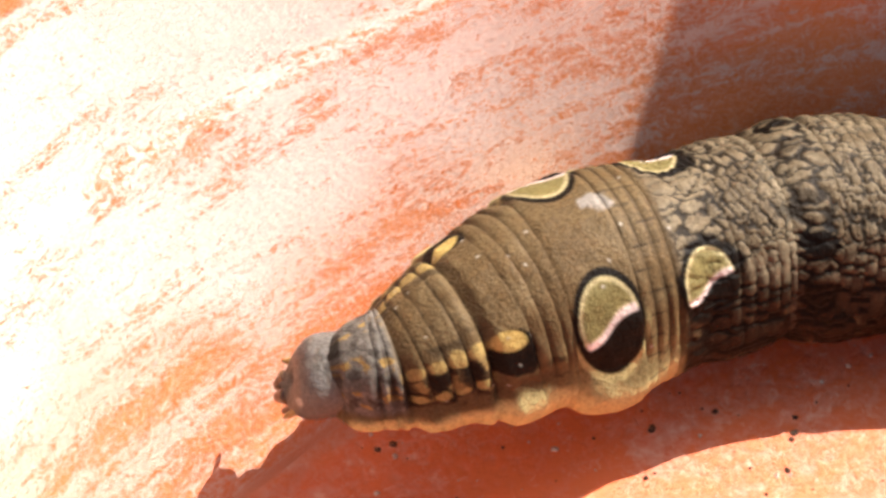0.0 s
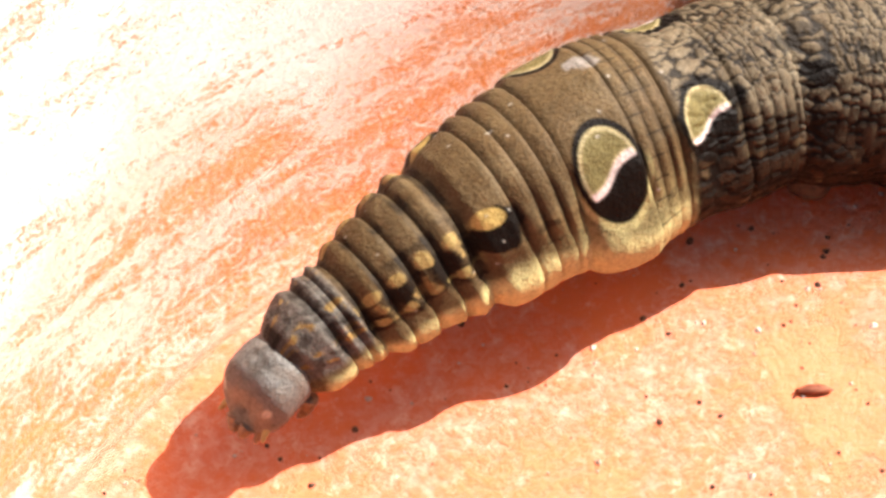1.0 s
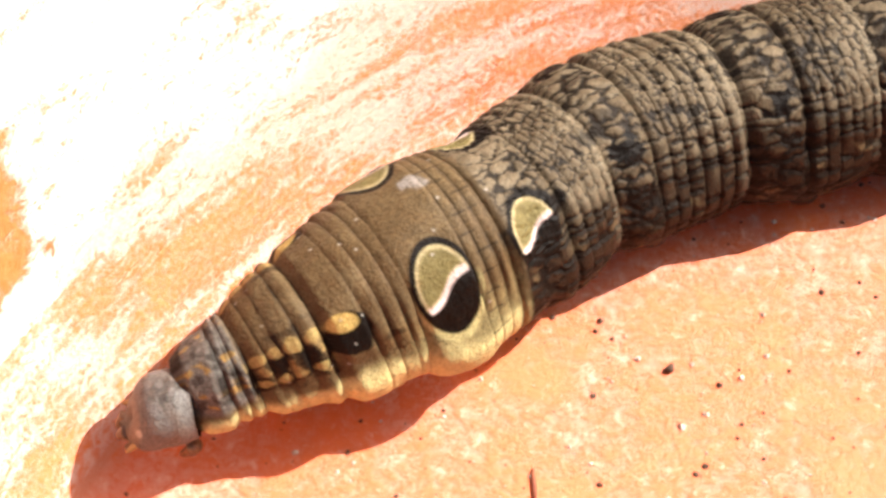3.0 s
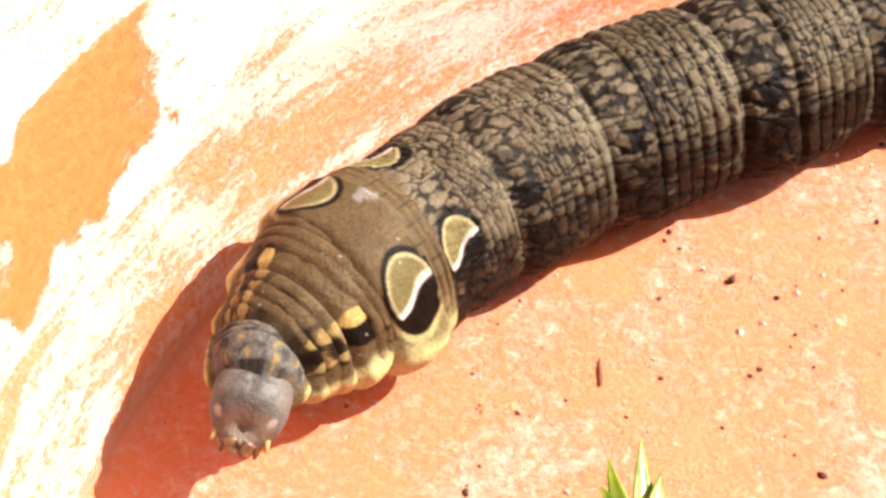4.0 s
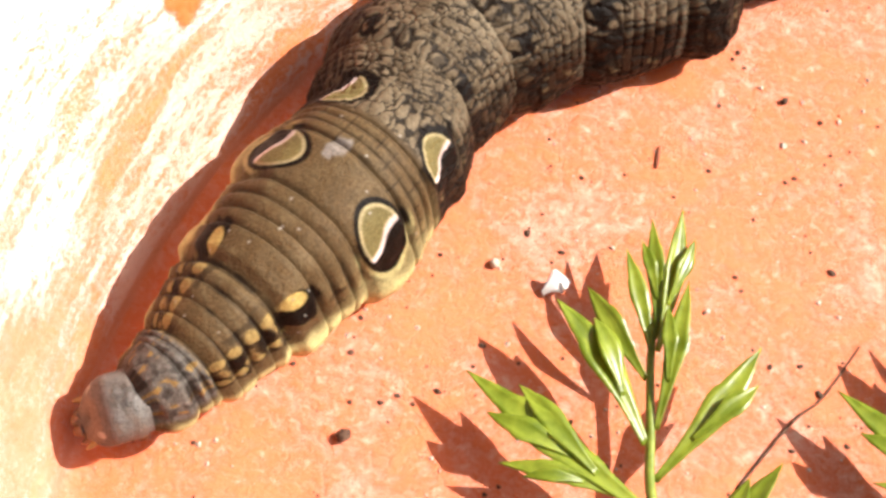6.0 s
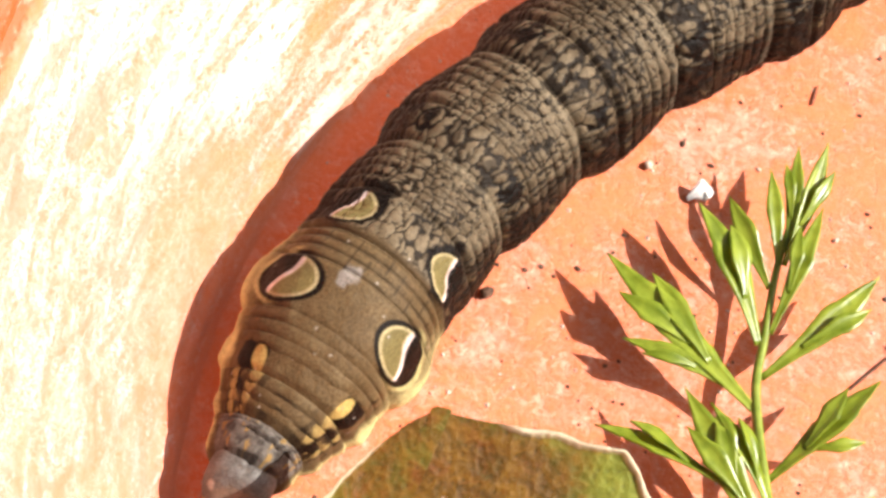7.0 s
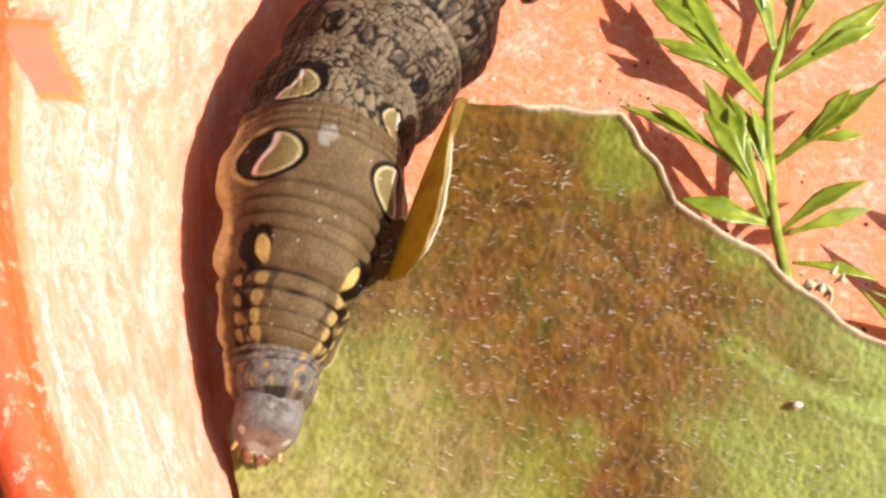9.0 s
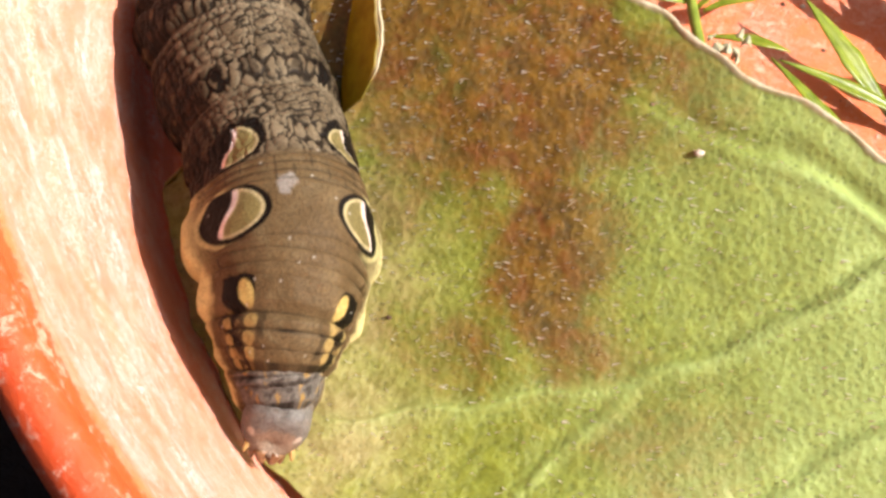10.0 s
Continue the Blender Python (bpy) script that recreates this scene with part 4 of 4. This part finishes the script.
def build_litter():
    grain("dark_grain", GRITDARK, (-19.4, 39.4), (0.34, 0.24, 0.2), 1, label="dark grain of soil on the orange floor")
    grain("red_flake", FLAKE, (-1.2, 42.9), (0.95, 0.30, 0.22), 2, label="thin red-brown flake on the orange floor")
    grain("dry_fleck", FLAKE, (-28.3, 32.8), (1.1, 0.16, 0.12), 3, label="dry curved brown fleck on the floor")
    grain("pale_pellet", GRITPALE, (-38.8, 22.0), (0.36, 0.33, 0.3), 4, label="pale round pellet of grit")
    grain("grit_clump", GRITDARK, (-47.0, 7.8), (0.55, 0.45, 0.35), 5, label="small clump of dark grit")
    tagged(part("petal", leaflet_mesh((-35.5, 20.2, 0.35), (-33.7, 21.2, 0.7), 1.5, 6), PETAL), "tiny white petal beside the green sprig", "petal")
    for k, (x, y, size, pale) in enumerate([(-34.4, 23.8, 0.30, 0), (-36.8, 24.9, 0.34, 0), (-39.0, 15.8, 0.28, 0), (-24.4, 21.0, 0.30, 1), (-16.0, 25.5, 0.36, 0), (-16.9, 23.0, 0.26, 1), (-15.5, 22.1, 0.26, 1),
                                            (-20.5, 14.5, 0.22, 1), (-18.1, 17.9, 0.26, 0), (-20.1, 17.5, 0.26, 0), (-16.8, 16.0, 0.34, 0), (-18.6, 11.6, 0.25, 0), (-41.5, 12.0, 0.28, 0), (-31.0, 24.8, 0.24, 1), (-22.6, 24.0, 0.24, 0)]):
        ob = grain("grit_grain", GRITPALE if pale else GRITDARK, (x, y), (size * 0.9, size * 0.6, size * 0.42), 50 + k, label="pale grain of grit on the orange floor" if pale else "small dark grain of soil on the orange floor")
        tagged(ob, group="grit on the saucer floor")
    for k, (x, y, size) in enumerate([(-36.1, -38.5, 0.22), (-39.9, -35.4, 0.2), (-20.4, -23.0, 0.4)]):
        ob = grain("leaf_crumb", GRITPALE if size > 0.3 else GRITDARK, (x, y), (size, size * 0.6, size * 0.5), 30 + k, label="pale crumb lying on the large leaf" if size > 0.3 else "dark crumb lying on the large leaf", category="crumb")
        ob.location.z += (float(leaf_height(np.array(x), np.array(y))) + 0.1) * MM
    g = np.random.RandomState(5)
    for name, material, count, label in (("dark_specks", GRITDARK, 1700, "scattered dark specks of soil"), ("pale_specks", GRITPALE, 1500, "scattered pale specks of lime grit")):
        verts, faces = [], []
        for _ in range(count):
            a, r = g.uniform(0, 2 * np.pi), 63 * math.sqrt(g.uniform(0, 1))
            x, y = r * math.cos(a), r * math.sin(a)
            s = 0.05 + 0.17 * g.rand() ** 3
            base = len(verts)
            ring = [(x + s * g.uniform(0.7, 1.4) * math.cos(b), y + s * g.uniform(0.7, 1.4) * math.sin(b), 0.0) for b in np.arange(6) * 1.047]
            verts += ring + [(x + g.normal(0, s * 0.3), y + g.normal(0, s * 0.3), s * 0.9)]
            faces += [(base + j, base + (j + 1) % 6, base + 6) for j in range(6)]
        me = bpy.data.meshes.new(name)
        me.from_pydata((np.array(verts) * MM + (0, 0, 0.00002)).tolist(), [], faces)
        tagged(made(name, me, material), label, "grit", kind="stuff")


build_litter()


def scratch(points, wide):
    """A pale line scored into the floor."""
    bm = bmesh.new()
    pts = [Vector(p) for p in points]
    rows = []
    for k in range(41):
        u = k / 40 * (len(pts) - 1)
        j = min(int(u), len(pts) - 2)
        c = pts[j].lerp(pts[j + 1], u - j)
        d = (pts[j + 1] - pts[j]).normalized()
        w = wide * (0.4 + 0.6 * abs(math.sin(k * 1.7))) * math.sin(math.pi * (k + 1) / 42) ** 0.5
        off = Vector((-d.y, d.x)) * w
        rows.append([bm.verts.new((c.x + s * off.x, c.y + s * off.y, 0.075)) for s in (-1, 1)])
    for a, b in zip(rows, rows[1:]):
        bm.faces.new((a[0], a[1], b[1], b[0]))
    bmesh.ops.scale(bm, vec=(MM, MM, MM), verts=bm.verts)
    part("scratch", bm, SCORED, bpy.data.objects["plant_saucer"])


scratch([(-38.9, 17.7), (-34.6, 21.4)], 0.05)
scratch([(-32.0, 26.7), (-25.9, 30.9), (-17.1, 36.6)], 0.055)
scratch([(-27.5, 24.9), (-19.9, 32.5), (-13.4, 38.3)], 0.05)
scratch([(-41.3, 15.9), (-38.9, 18.4)], 0.06)
tagged(part("dry_stalk", stem_mesh([(-22.1, 8.3, 0.10), (-18.7, 13.5, 0.2), (-16.6, 15.8, 0.12), (-14.1, 20.1, 0.10)], 0.10, 0.06, 6), GRITDARK), "thin dry brown stalk lying on the floor", "stalk")


# ---- what moves ----
SPINE = {}


def spine(t, lean, *borders):
    """Where the borders of the segments lie at t seconds, from the head's tip to the tail, in mm, and how far the back leans, in degrees."""
    SPINE[t] = np.array(borders), lean


spine(0.0, -6.2, (-21.3, 59.3, 8.2), (-18.4, 58.4, 8.3), (-16.0, 57.9, 8.3), (-12.5, 58.3, 8.2), (-7.5, 59.1, 7.8), (-0.5, 59.3, 7.0), (6.3, 59.3, 6.1), (13.4, 57.5, 4.9), (20.3, 54.9, 4.9), (26.8, 51.6, 4.8), (32.8, 47.7, 4.7), (38.0, 43.2, 4.7), (42.4, 38.5, 4.6), (45.9, 33.5, 4.3))
spine(0.2, -4.7, (-19.5, 65.6, 9.9), (-16.9, 63.4, 9.8), (-14.6, 61.9, 9.5), (-10.8, 61.3, 9.2), (-5.6, 61.4, 8.5), (1.4, 60.8, 7.6), (8.0, 60.7, 6.6), (14.9, 58.6, 5.3), (21.4, 55.7, 5.2), (27.6, 52.1, 5.0), (33.3, 48.0, 4.9), (38.3, 43.3, 4.7), (42.5, 38.4, 4.6), (45.8, 33.2, 4.2))
spine(0.5, -2.8, (-25.0, 52.8, 5.7), (-21.2, 52.8, 6.0), (-18.2, 53.4, 6.4), (-14.3, 54.6, 6.9), (-9.6, 55.9, 7.0), (-2.7, 57.1, 6.8), (4.1, 58.1, 5.9), (11.2, 57.2, 4.8), (18.2, 55.3, 4.8), (24.8, 52.3, 4.8), (31.0, 48.6, 4.7), (36.4, 44.5, 4.7), (41.0, 39.9, 4.6), (44.7, 35.0, 4.3))
spine(1.0, 3.7, (-30.7, 48.6, 4.2), (-27.1, 50.7, 4.9), (-23.3, 52.3, 5.7), (-17.6, 54.3, 6.6), (-11.1, 56.1, 7.0), (-4.0, 57.3, 6.9), (3.2, 58.5, 5.9), (10.1, 57.0, 4.7), (17.0, 54.7, 4.7), (23.6, 51.9, 4.7), (29.8, 48.3, 4.7), (35.3, 44.4, 4.7), (40.0, 40.0, 4.6), (44.0, 35.3, 4.3))
spine(1.5, 5.6, (-35.0, 49.2, 4.2), (-31.4, 49.6, 4.7), (-28.4, 49.9, 5.3), (-24.4, 50.7, 6.0), (-19.4, 52.3, 6.6), (-14.0, 53.5, 6.3), (-7.9, 55.9, 5.7), (0.7, 56.1, 5.2), (9.4, 56.1, 4.9), (16.6, 54.6, 4.8), (23.3, 52.4, 4.7), (29.2, 49.5, 4.7), (34.4, 46.1, 4.6), (38.9, 42.1, 4.3))
spine(2.0, 4.8, (-43.0, 48.8, 5.1), (-39.4, 47.3, 5.4), (-36.2, 46.7, 5.9), (-31.9, 48.0, 6.4), (-26.0, 50.3, 6.9), (-18.9, 52.4, 6.7), (-11.1, 55.3, 5.7), (-2.9, 57.0, 5.1), (4.3, 57.2, 4.8), (11.5, 56.3, 4.8), (18.3, 54.5, 4.7), (24.6, 51.9, 4.7), (30.1, 48.7, 4.6), (34.9, 44.9, 4.3))
spine(2.2, 4.4, (-41.5, 50.7, 7.0), (-38.4, 48.5, 7.1), (-36.0, 47.1, 7.3), (-32.2, 47.4, 7.4), (-26.8, 49.8, 7.3), (-20.1, 52.2, 6.5), (-14.2, 55.2, 5.7), (-7.5, 58.1, 5.0), (-1.6, 58.9, 4.8), (5.8, 58.1, 4.7), (12.9, 56.6, 4.7), (19.4, 54.4, 4.7), (25.3, 51.7, 4.6), (30.5, 48.3, 4.3))
spine(3.3, 0.8, (-53.3, 34.0, 3.5), (-49.4, 34.8, 4.0), (-46.3, 36.0, 4.5), (-42.5, 38.3, 5.2), (-37.1, 41.3, 5.8), (-30.9, 44.7, 6.1), (-23.8, 49.8, 5.4), (-14.8, 53.1, 5.0), (-6.4, 54.9, 4.8), (0.6, 55.8, 4.7), (7.6, 55.7, 4.6), (14.1, 54.8, 4.6), (20.1, 52.9, 4.6), (25.6, 50.3, 4.3))
spine(3.5, 1.2, (-53.5, 35.1, 6.5), (-49.7, 34.1, 6.4), (-46.8, 34.4, 6.4), (-43.1, 36.9, 6.4), (-37.6, 40.5, 6.2), (-31.1, 44.4, 5.8), (-25.0, 49.2, 5.2), (-18.5, 52.5, 5.2), (-11.1, 54.4, 5.0), (-3.8, 55.8, 4.9), (3.4, 56.2, 4.8), (10.2, 55.6, 4.7), (16.5, 54.1, 4.6), (22.2, 51.8, 4.2))
spine(4.0, -5.2, (-49.4, 25.2, 6.6), (-48.6, 28.4, 6.3), (-48.1, 30.5, 5.9), (-46.3, 32.7, 5.6), (-43.8, 35.7, 5.4), (-39.5, 39.5, 5.0), (-34.7, 43.4, 4.8), (-27.4, 47.7, 4.7), (-18.2, 51.6, 4.8), (-10.0, 55.4, 4.7), (-3.1, 56.6, 4.7), (3.7, 56.7, 4.7), (10.1, 55.9, 4.6), (16.0, 54.1, 4.3))
spine(4.5, 0.9, (-56.4, 21.7, 3.8), (-54.7, 25.5, 3.9), (-52.6, 27.6, 4.0), (-49.2, 29.9, 4.3), (-45.4, 33.0, 4.7), (-40.4, 36.6, 4.9), (-35.0, 41.6, 4.9), (-27.6, 46.4, 4.9), (-19.2, 50.1, 4.9), (-10.5, 53.4, 4.8), (-3.8, 55.3, 4.7), (2.7, 56.0, 4.6), (8.9, 55.6, 4.6), (14.7, 54.3, 4.3))
spine(5.0, 2.4, (-59.8, 16.5, 3.9), (-57.2, 19.0, 4.3), (-54.7, 20.9, 4.8), (-51.7, 24.4, 5.4), (-47.7, 29.1, 5.7), (-42.6, 35.0, 5.5), (-37.0, 40.9, 4.8), (-30.7, 44.5, 4.7), (-23.6, 47.9, 4.7), (-17.5, 51.5, 4.7), (-11.0, 54.0, 4.7), (-4.5, 55.5, 4.6), (1.8, 55.9, 4.6), (7.8, 55.4, 4.3))
spine(5.2, -0.3, (-60.7, 19.0, 4.8), (-57.1, 19.2, 4.7), (-54.6, 20.1, 4.6), (-52.1, 23.0, 4.6), (-48.6, 27.8, 5.0), (-44.3, 32.9, 5.1), (-40.7, 37.7, 5.3), (-35.0, 42.0, 5.5), (-27.8, 45.8, 5.4), (-20.5, 49.2, 5.2), (-14.4, 53.0, 5.0), (-8.1, 55.2, 4.8), (-1.8, 56.2, 4.6), (4.3, 55.9, 4.2))
spine(6.3, -8.3, (-63.6, -1.5, 3.0), (-60.2, 0.7, 3.4), (-58.4, 3.5, 3.7), (-56.9, 7.9, 4.2), (-54.3, 13.4, 4.6), (-50.8, 19.9, 4.8), (-48.6, 25.6, 4.5), (-44.5, 31.8, 4.8), (-39.2, 36.8, 4.9), (-33.0, 41.0, 4.9), (-28.1, 46.4, 4.8), (-22.5, 50.3, 4.7), (-16.6, 53.0, 4.7), (-10.5, 54.5, 4.3))
spine(6.5, -7.6, (-63.8, -3.8, 3.6), (-60.4, -2.4, 3.8), (-58.7, -0.3, 4.0), (-58.1, 3.5, 4.3), (-56.4, 8.1, 4.8), (-53.5, 13.5, 5.0), (-50.8, 17.8, 4.8), (-46.7, 23.7, 4.8), (-41.6, 30.6, 4.9), (-35.4, 37.0, 4.9), (-27.2, 42.7, 4.8), (-22.4, 47.7, 4.7), (-16.9, 51.1, 4.6), (-11.1, 53.1, 4.3))
spine(7.0, -10.6, (-58.1, -14.5, 3.9), (-57.9, -11.3, 3.5), (-57.6, -9.2, 3.4), (-56.9, -6.4, 3.6), (-55.9, -1.9, 4.3), (-53.9, 5.2, 4.9), (-51.3, 13.2, 4.9), (-47.1, 21.6, 5.2), (-41.8, 30.5, 5.2), (-35.5, 37.6, 5.0), (-31.7, 43.5, 4.9), (-27.1, 48.1, 4.7), (-22.0, 51.4, 4.6), (-16.5, 53.6, 4.2))
spine(7.5, -7.3, (-59.3, -20.6, 4.4), (-57.6, -17.1, 4.6), (-57.1, -14.1, 4.8), (-57.1, -9.6, 5.1), (-56.0, -3.3, 5.3), (-54.0, 4.6, 5.1), (-51.6, 11.4, 4.9), (-50.5, 18.5, 4.8), (-48.0, 25.5, 4.7), (-44.6, 32.0, 4.7), (-40.4, 37.9, 4.7), (-35.6, 43.0, 4.6), (-30.6, 47.0, 4.6), (-25.3, 50.2, 4.3))
spine(8.0, -13.0, (-60.4, -20.8, 7.9), (-57.5, -19.4, 6.9), (-56.8, -17.8, 5.9), (-58.2, -15.1, 5.1), (-57.6, -10.9, 4.6), (-56.1, -5.6, 4.4), (-53.5, -0.3, 4.5), (-50.9, 6.9, 4.7), (-50.8, 14.4, 4.7), (-49.3, 21.8, 4.8), (-46.5, 28.6, 4.9), (-43.0, 34.6, 4.8), (-38.9, 39.8, 4.8), (-34.2, 43.9, 4.4))
spine(8.5, -17.3, (-56.4, -28.2, 7.7), (-55.9, -24.9, 7.1), (-56.2, -22.5, 6.6), (-56.8, -19.3, 6.1), (-56.6, -14.6, 5.5), (-55.5, -8.8, 5.4), (-53.8, -2.4, 5.3), (-51.7, 4.7, 5.1), (-52.1, 12.3, 4.7), (-50.9, 19.7, 4.8), (-48.4, 26.6, 4.8), (-45.1, 32.8, 4.8), (-41.2, 38.0, 4.7), (-36.7, 42.3, 4.4))
spine(9.0, -14.8, (-51.0, -37.1, 6.3), (-51.7, -33.3, 6.5), (-52.6, -30.6, 6.7), (-53.4, -26.3, 7.2), (-54.3, -20.2, 7.5), (-55.6, -13.8, 7.1), (-55.4, -8.2, 6.3), (-54.1, -1.9, 5.8), (-54.7, 5.5, 4.7), (-53.6, 13.1, 4.8), (-51.5, 20.4, 4.7), (-48.6, 27.1, 4.7), (-44.9, 33.0, 4.7), (-40.7, 38.1, 4.3))
spine(9.5, -16.4, (-42.8, -47.1, 6.8), (-44.2, -44.0, 7.1), (-45.5, -41.8, 7.5), (-46.8, -38.4, 8.0), (-48.9, -33.1, 8.2), (-52.1, -25.6, 8.1), (-54.0, -18.4, 7.4), (-52.8, -9.2, 6.4), (-54.1, -1.9, 4.7), (-54.3, 5.6, 4.7), (-53.6, 12.9, 4.7), (-52.1, 19.6, 4.6), (-49.7, 25.6, 4.6), (-46.6, 31.0, 4.3))
spine(10.0, -13.2, (-39.4, -51.2, 7.3), (-40.1, -48.2, 7.7), (-40.9, -46.5, 8.4), (-41.7, -44.0, 9.3), (-43.1, -39.7, 9.6), (-45.9, -34.2, 9.1), (-49.3, -29.4, 8.1), (-53.7, -23.8, 6.9), (-55.1, -16.2, 4.7), (-56.0, -8.7, 4.7), (-56.4, -1.3, 4.7), (-56.2, 5.6, 4.7), (-55.1, 12.2, 4.6), (-53.4, 18.1, 4.3))


def along(pts, i):
    """Place and forward direction at i segments from the tip, on a smooth curve through the borders."""
    n = len(pts) - 1
    k = min(max(int(math.floor(i)), 0), n - 1)
    t = i - k
    a, b, c, d = (pts[min(max(j, 0), n)] for j in (k - 1, k, k + 1, k + 2))
    p = 0.5 * (2 * b + (c - a) * t + (2 * a - 5 * b + 4 * c - d) * t * t + (3 * b - a - 3 * c + d) * t**3)
    v = 0.5 * ((c - a) + 2 * (2 * a - 5 * b + 4 * c - d) * t + 3 * (3 * b - a - 3 * c + d) * t * t)
    return p, -v / np.linalg.norm(v)


def body_pose(pts, lean, i):
    p, ahead = along(pts, i)
    f = Vector(ahead)
    left = Vector((0, 0, 1)).cross(f).normalized()
    m = Matrix((f, left, f.cross(left))).transposed().to_4x4()
    m = m @ pose(0, 0, 0, lean)
    m.translation = Vector(p) * MM
    return m


def motions():
    for i, ob in PIECES:
        walk(ob, [(t, body_pose(pts, lean, i)) for t, (pts, lean) in SPINE.items()])
    swing = [(0.0, (0, 0, 0), (0, 0, 0)), (7.7, (0, 0, 0), (0, 0, 0)), (8.0, (-0.8, -1, 0.5), (0, 0, 0)), (8.2, (-1.4, -2.6, 3.5), (-0.25, -0.05, 0)), (8.5, (-1.6, -3.4, 5.3), (-0.43, -0.08, 0.0)), (9.0, (-5.9, -6.6, 6.4), (-0.07, -0.05, 0.06)), (9.5, (-11.4, -16.5, 18.3), (-0.36, -0.04, 0.16)), (10.0, (-11.4, -16.5, 18.3), (-0.36, -0.04, 0.16))]
    drag = []
    for t, turn, shift in swing:
        v = Vector(turn)
        drag.append((t, Matrix.Translation((PIVOT + Vector(shift)) * MM) @ Matrix.Rotation(radians(v.length), 4, v.normalized() if v.length else Vector((0, 0, 1))) @ Matrix.Translation(-PIVOT * MM)))
    walk(TIP, drag)
    lift = [(0, 0, 0), (0, 0, 0), (-7, -14, -10), (-26, -46, -28), (-44, -52, -26), (-72, -46, -20), (-92, -40, -16), (-92, -40, -16)]
    fold = hinge(on_leaf(*CREASE[0]), on_leaf(*CREASE[1]))
    for k, ob in enumerate(CURLS):
        rows = []
        for (t, m), turns in zip(drag, lift):
            m = m @ fold
            for turn, far in list(zip(turns, STRIPS))[:k + 1]:
                m = m @ pose(0, -far * MM, 0, turn) @ pose(0, far * MM, 0)
            rows.append((t, m))
        walk(ob, rows)
    press = [(0.0, 0), (8.2, 0), (8.6, 8), (9.0, 35), (9.5, 58), (10.0, 62)]
    walk(LOBE, [(t, LOBE_AT @ pose(0, 0, 0, a)) for t, a in press])


motions()
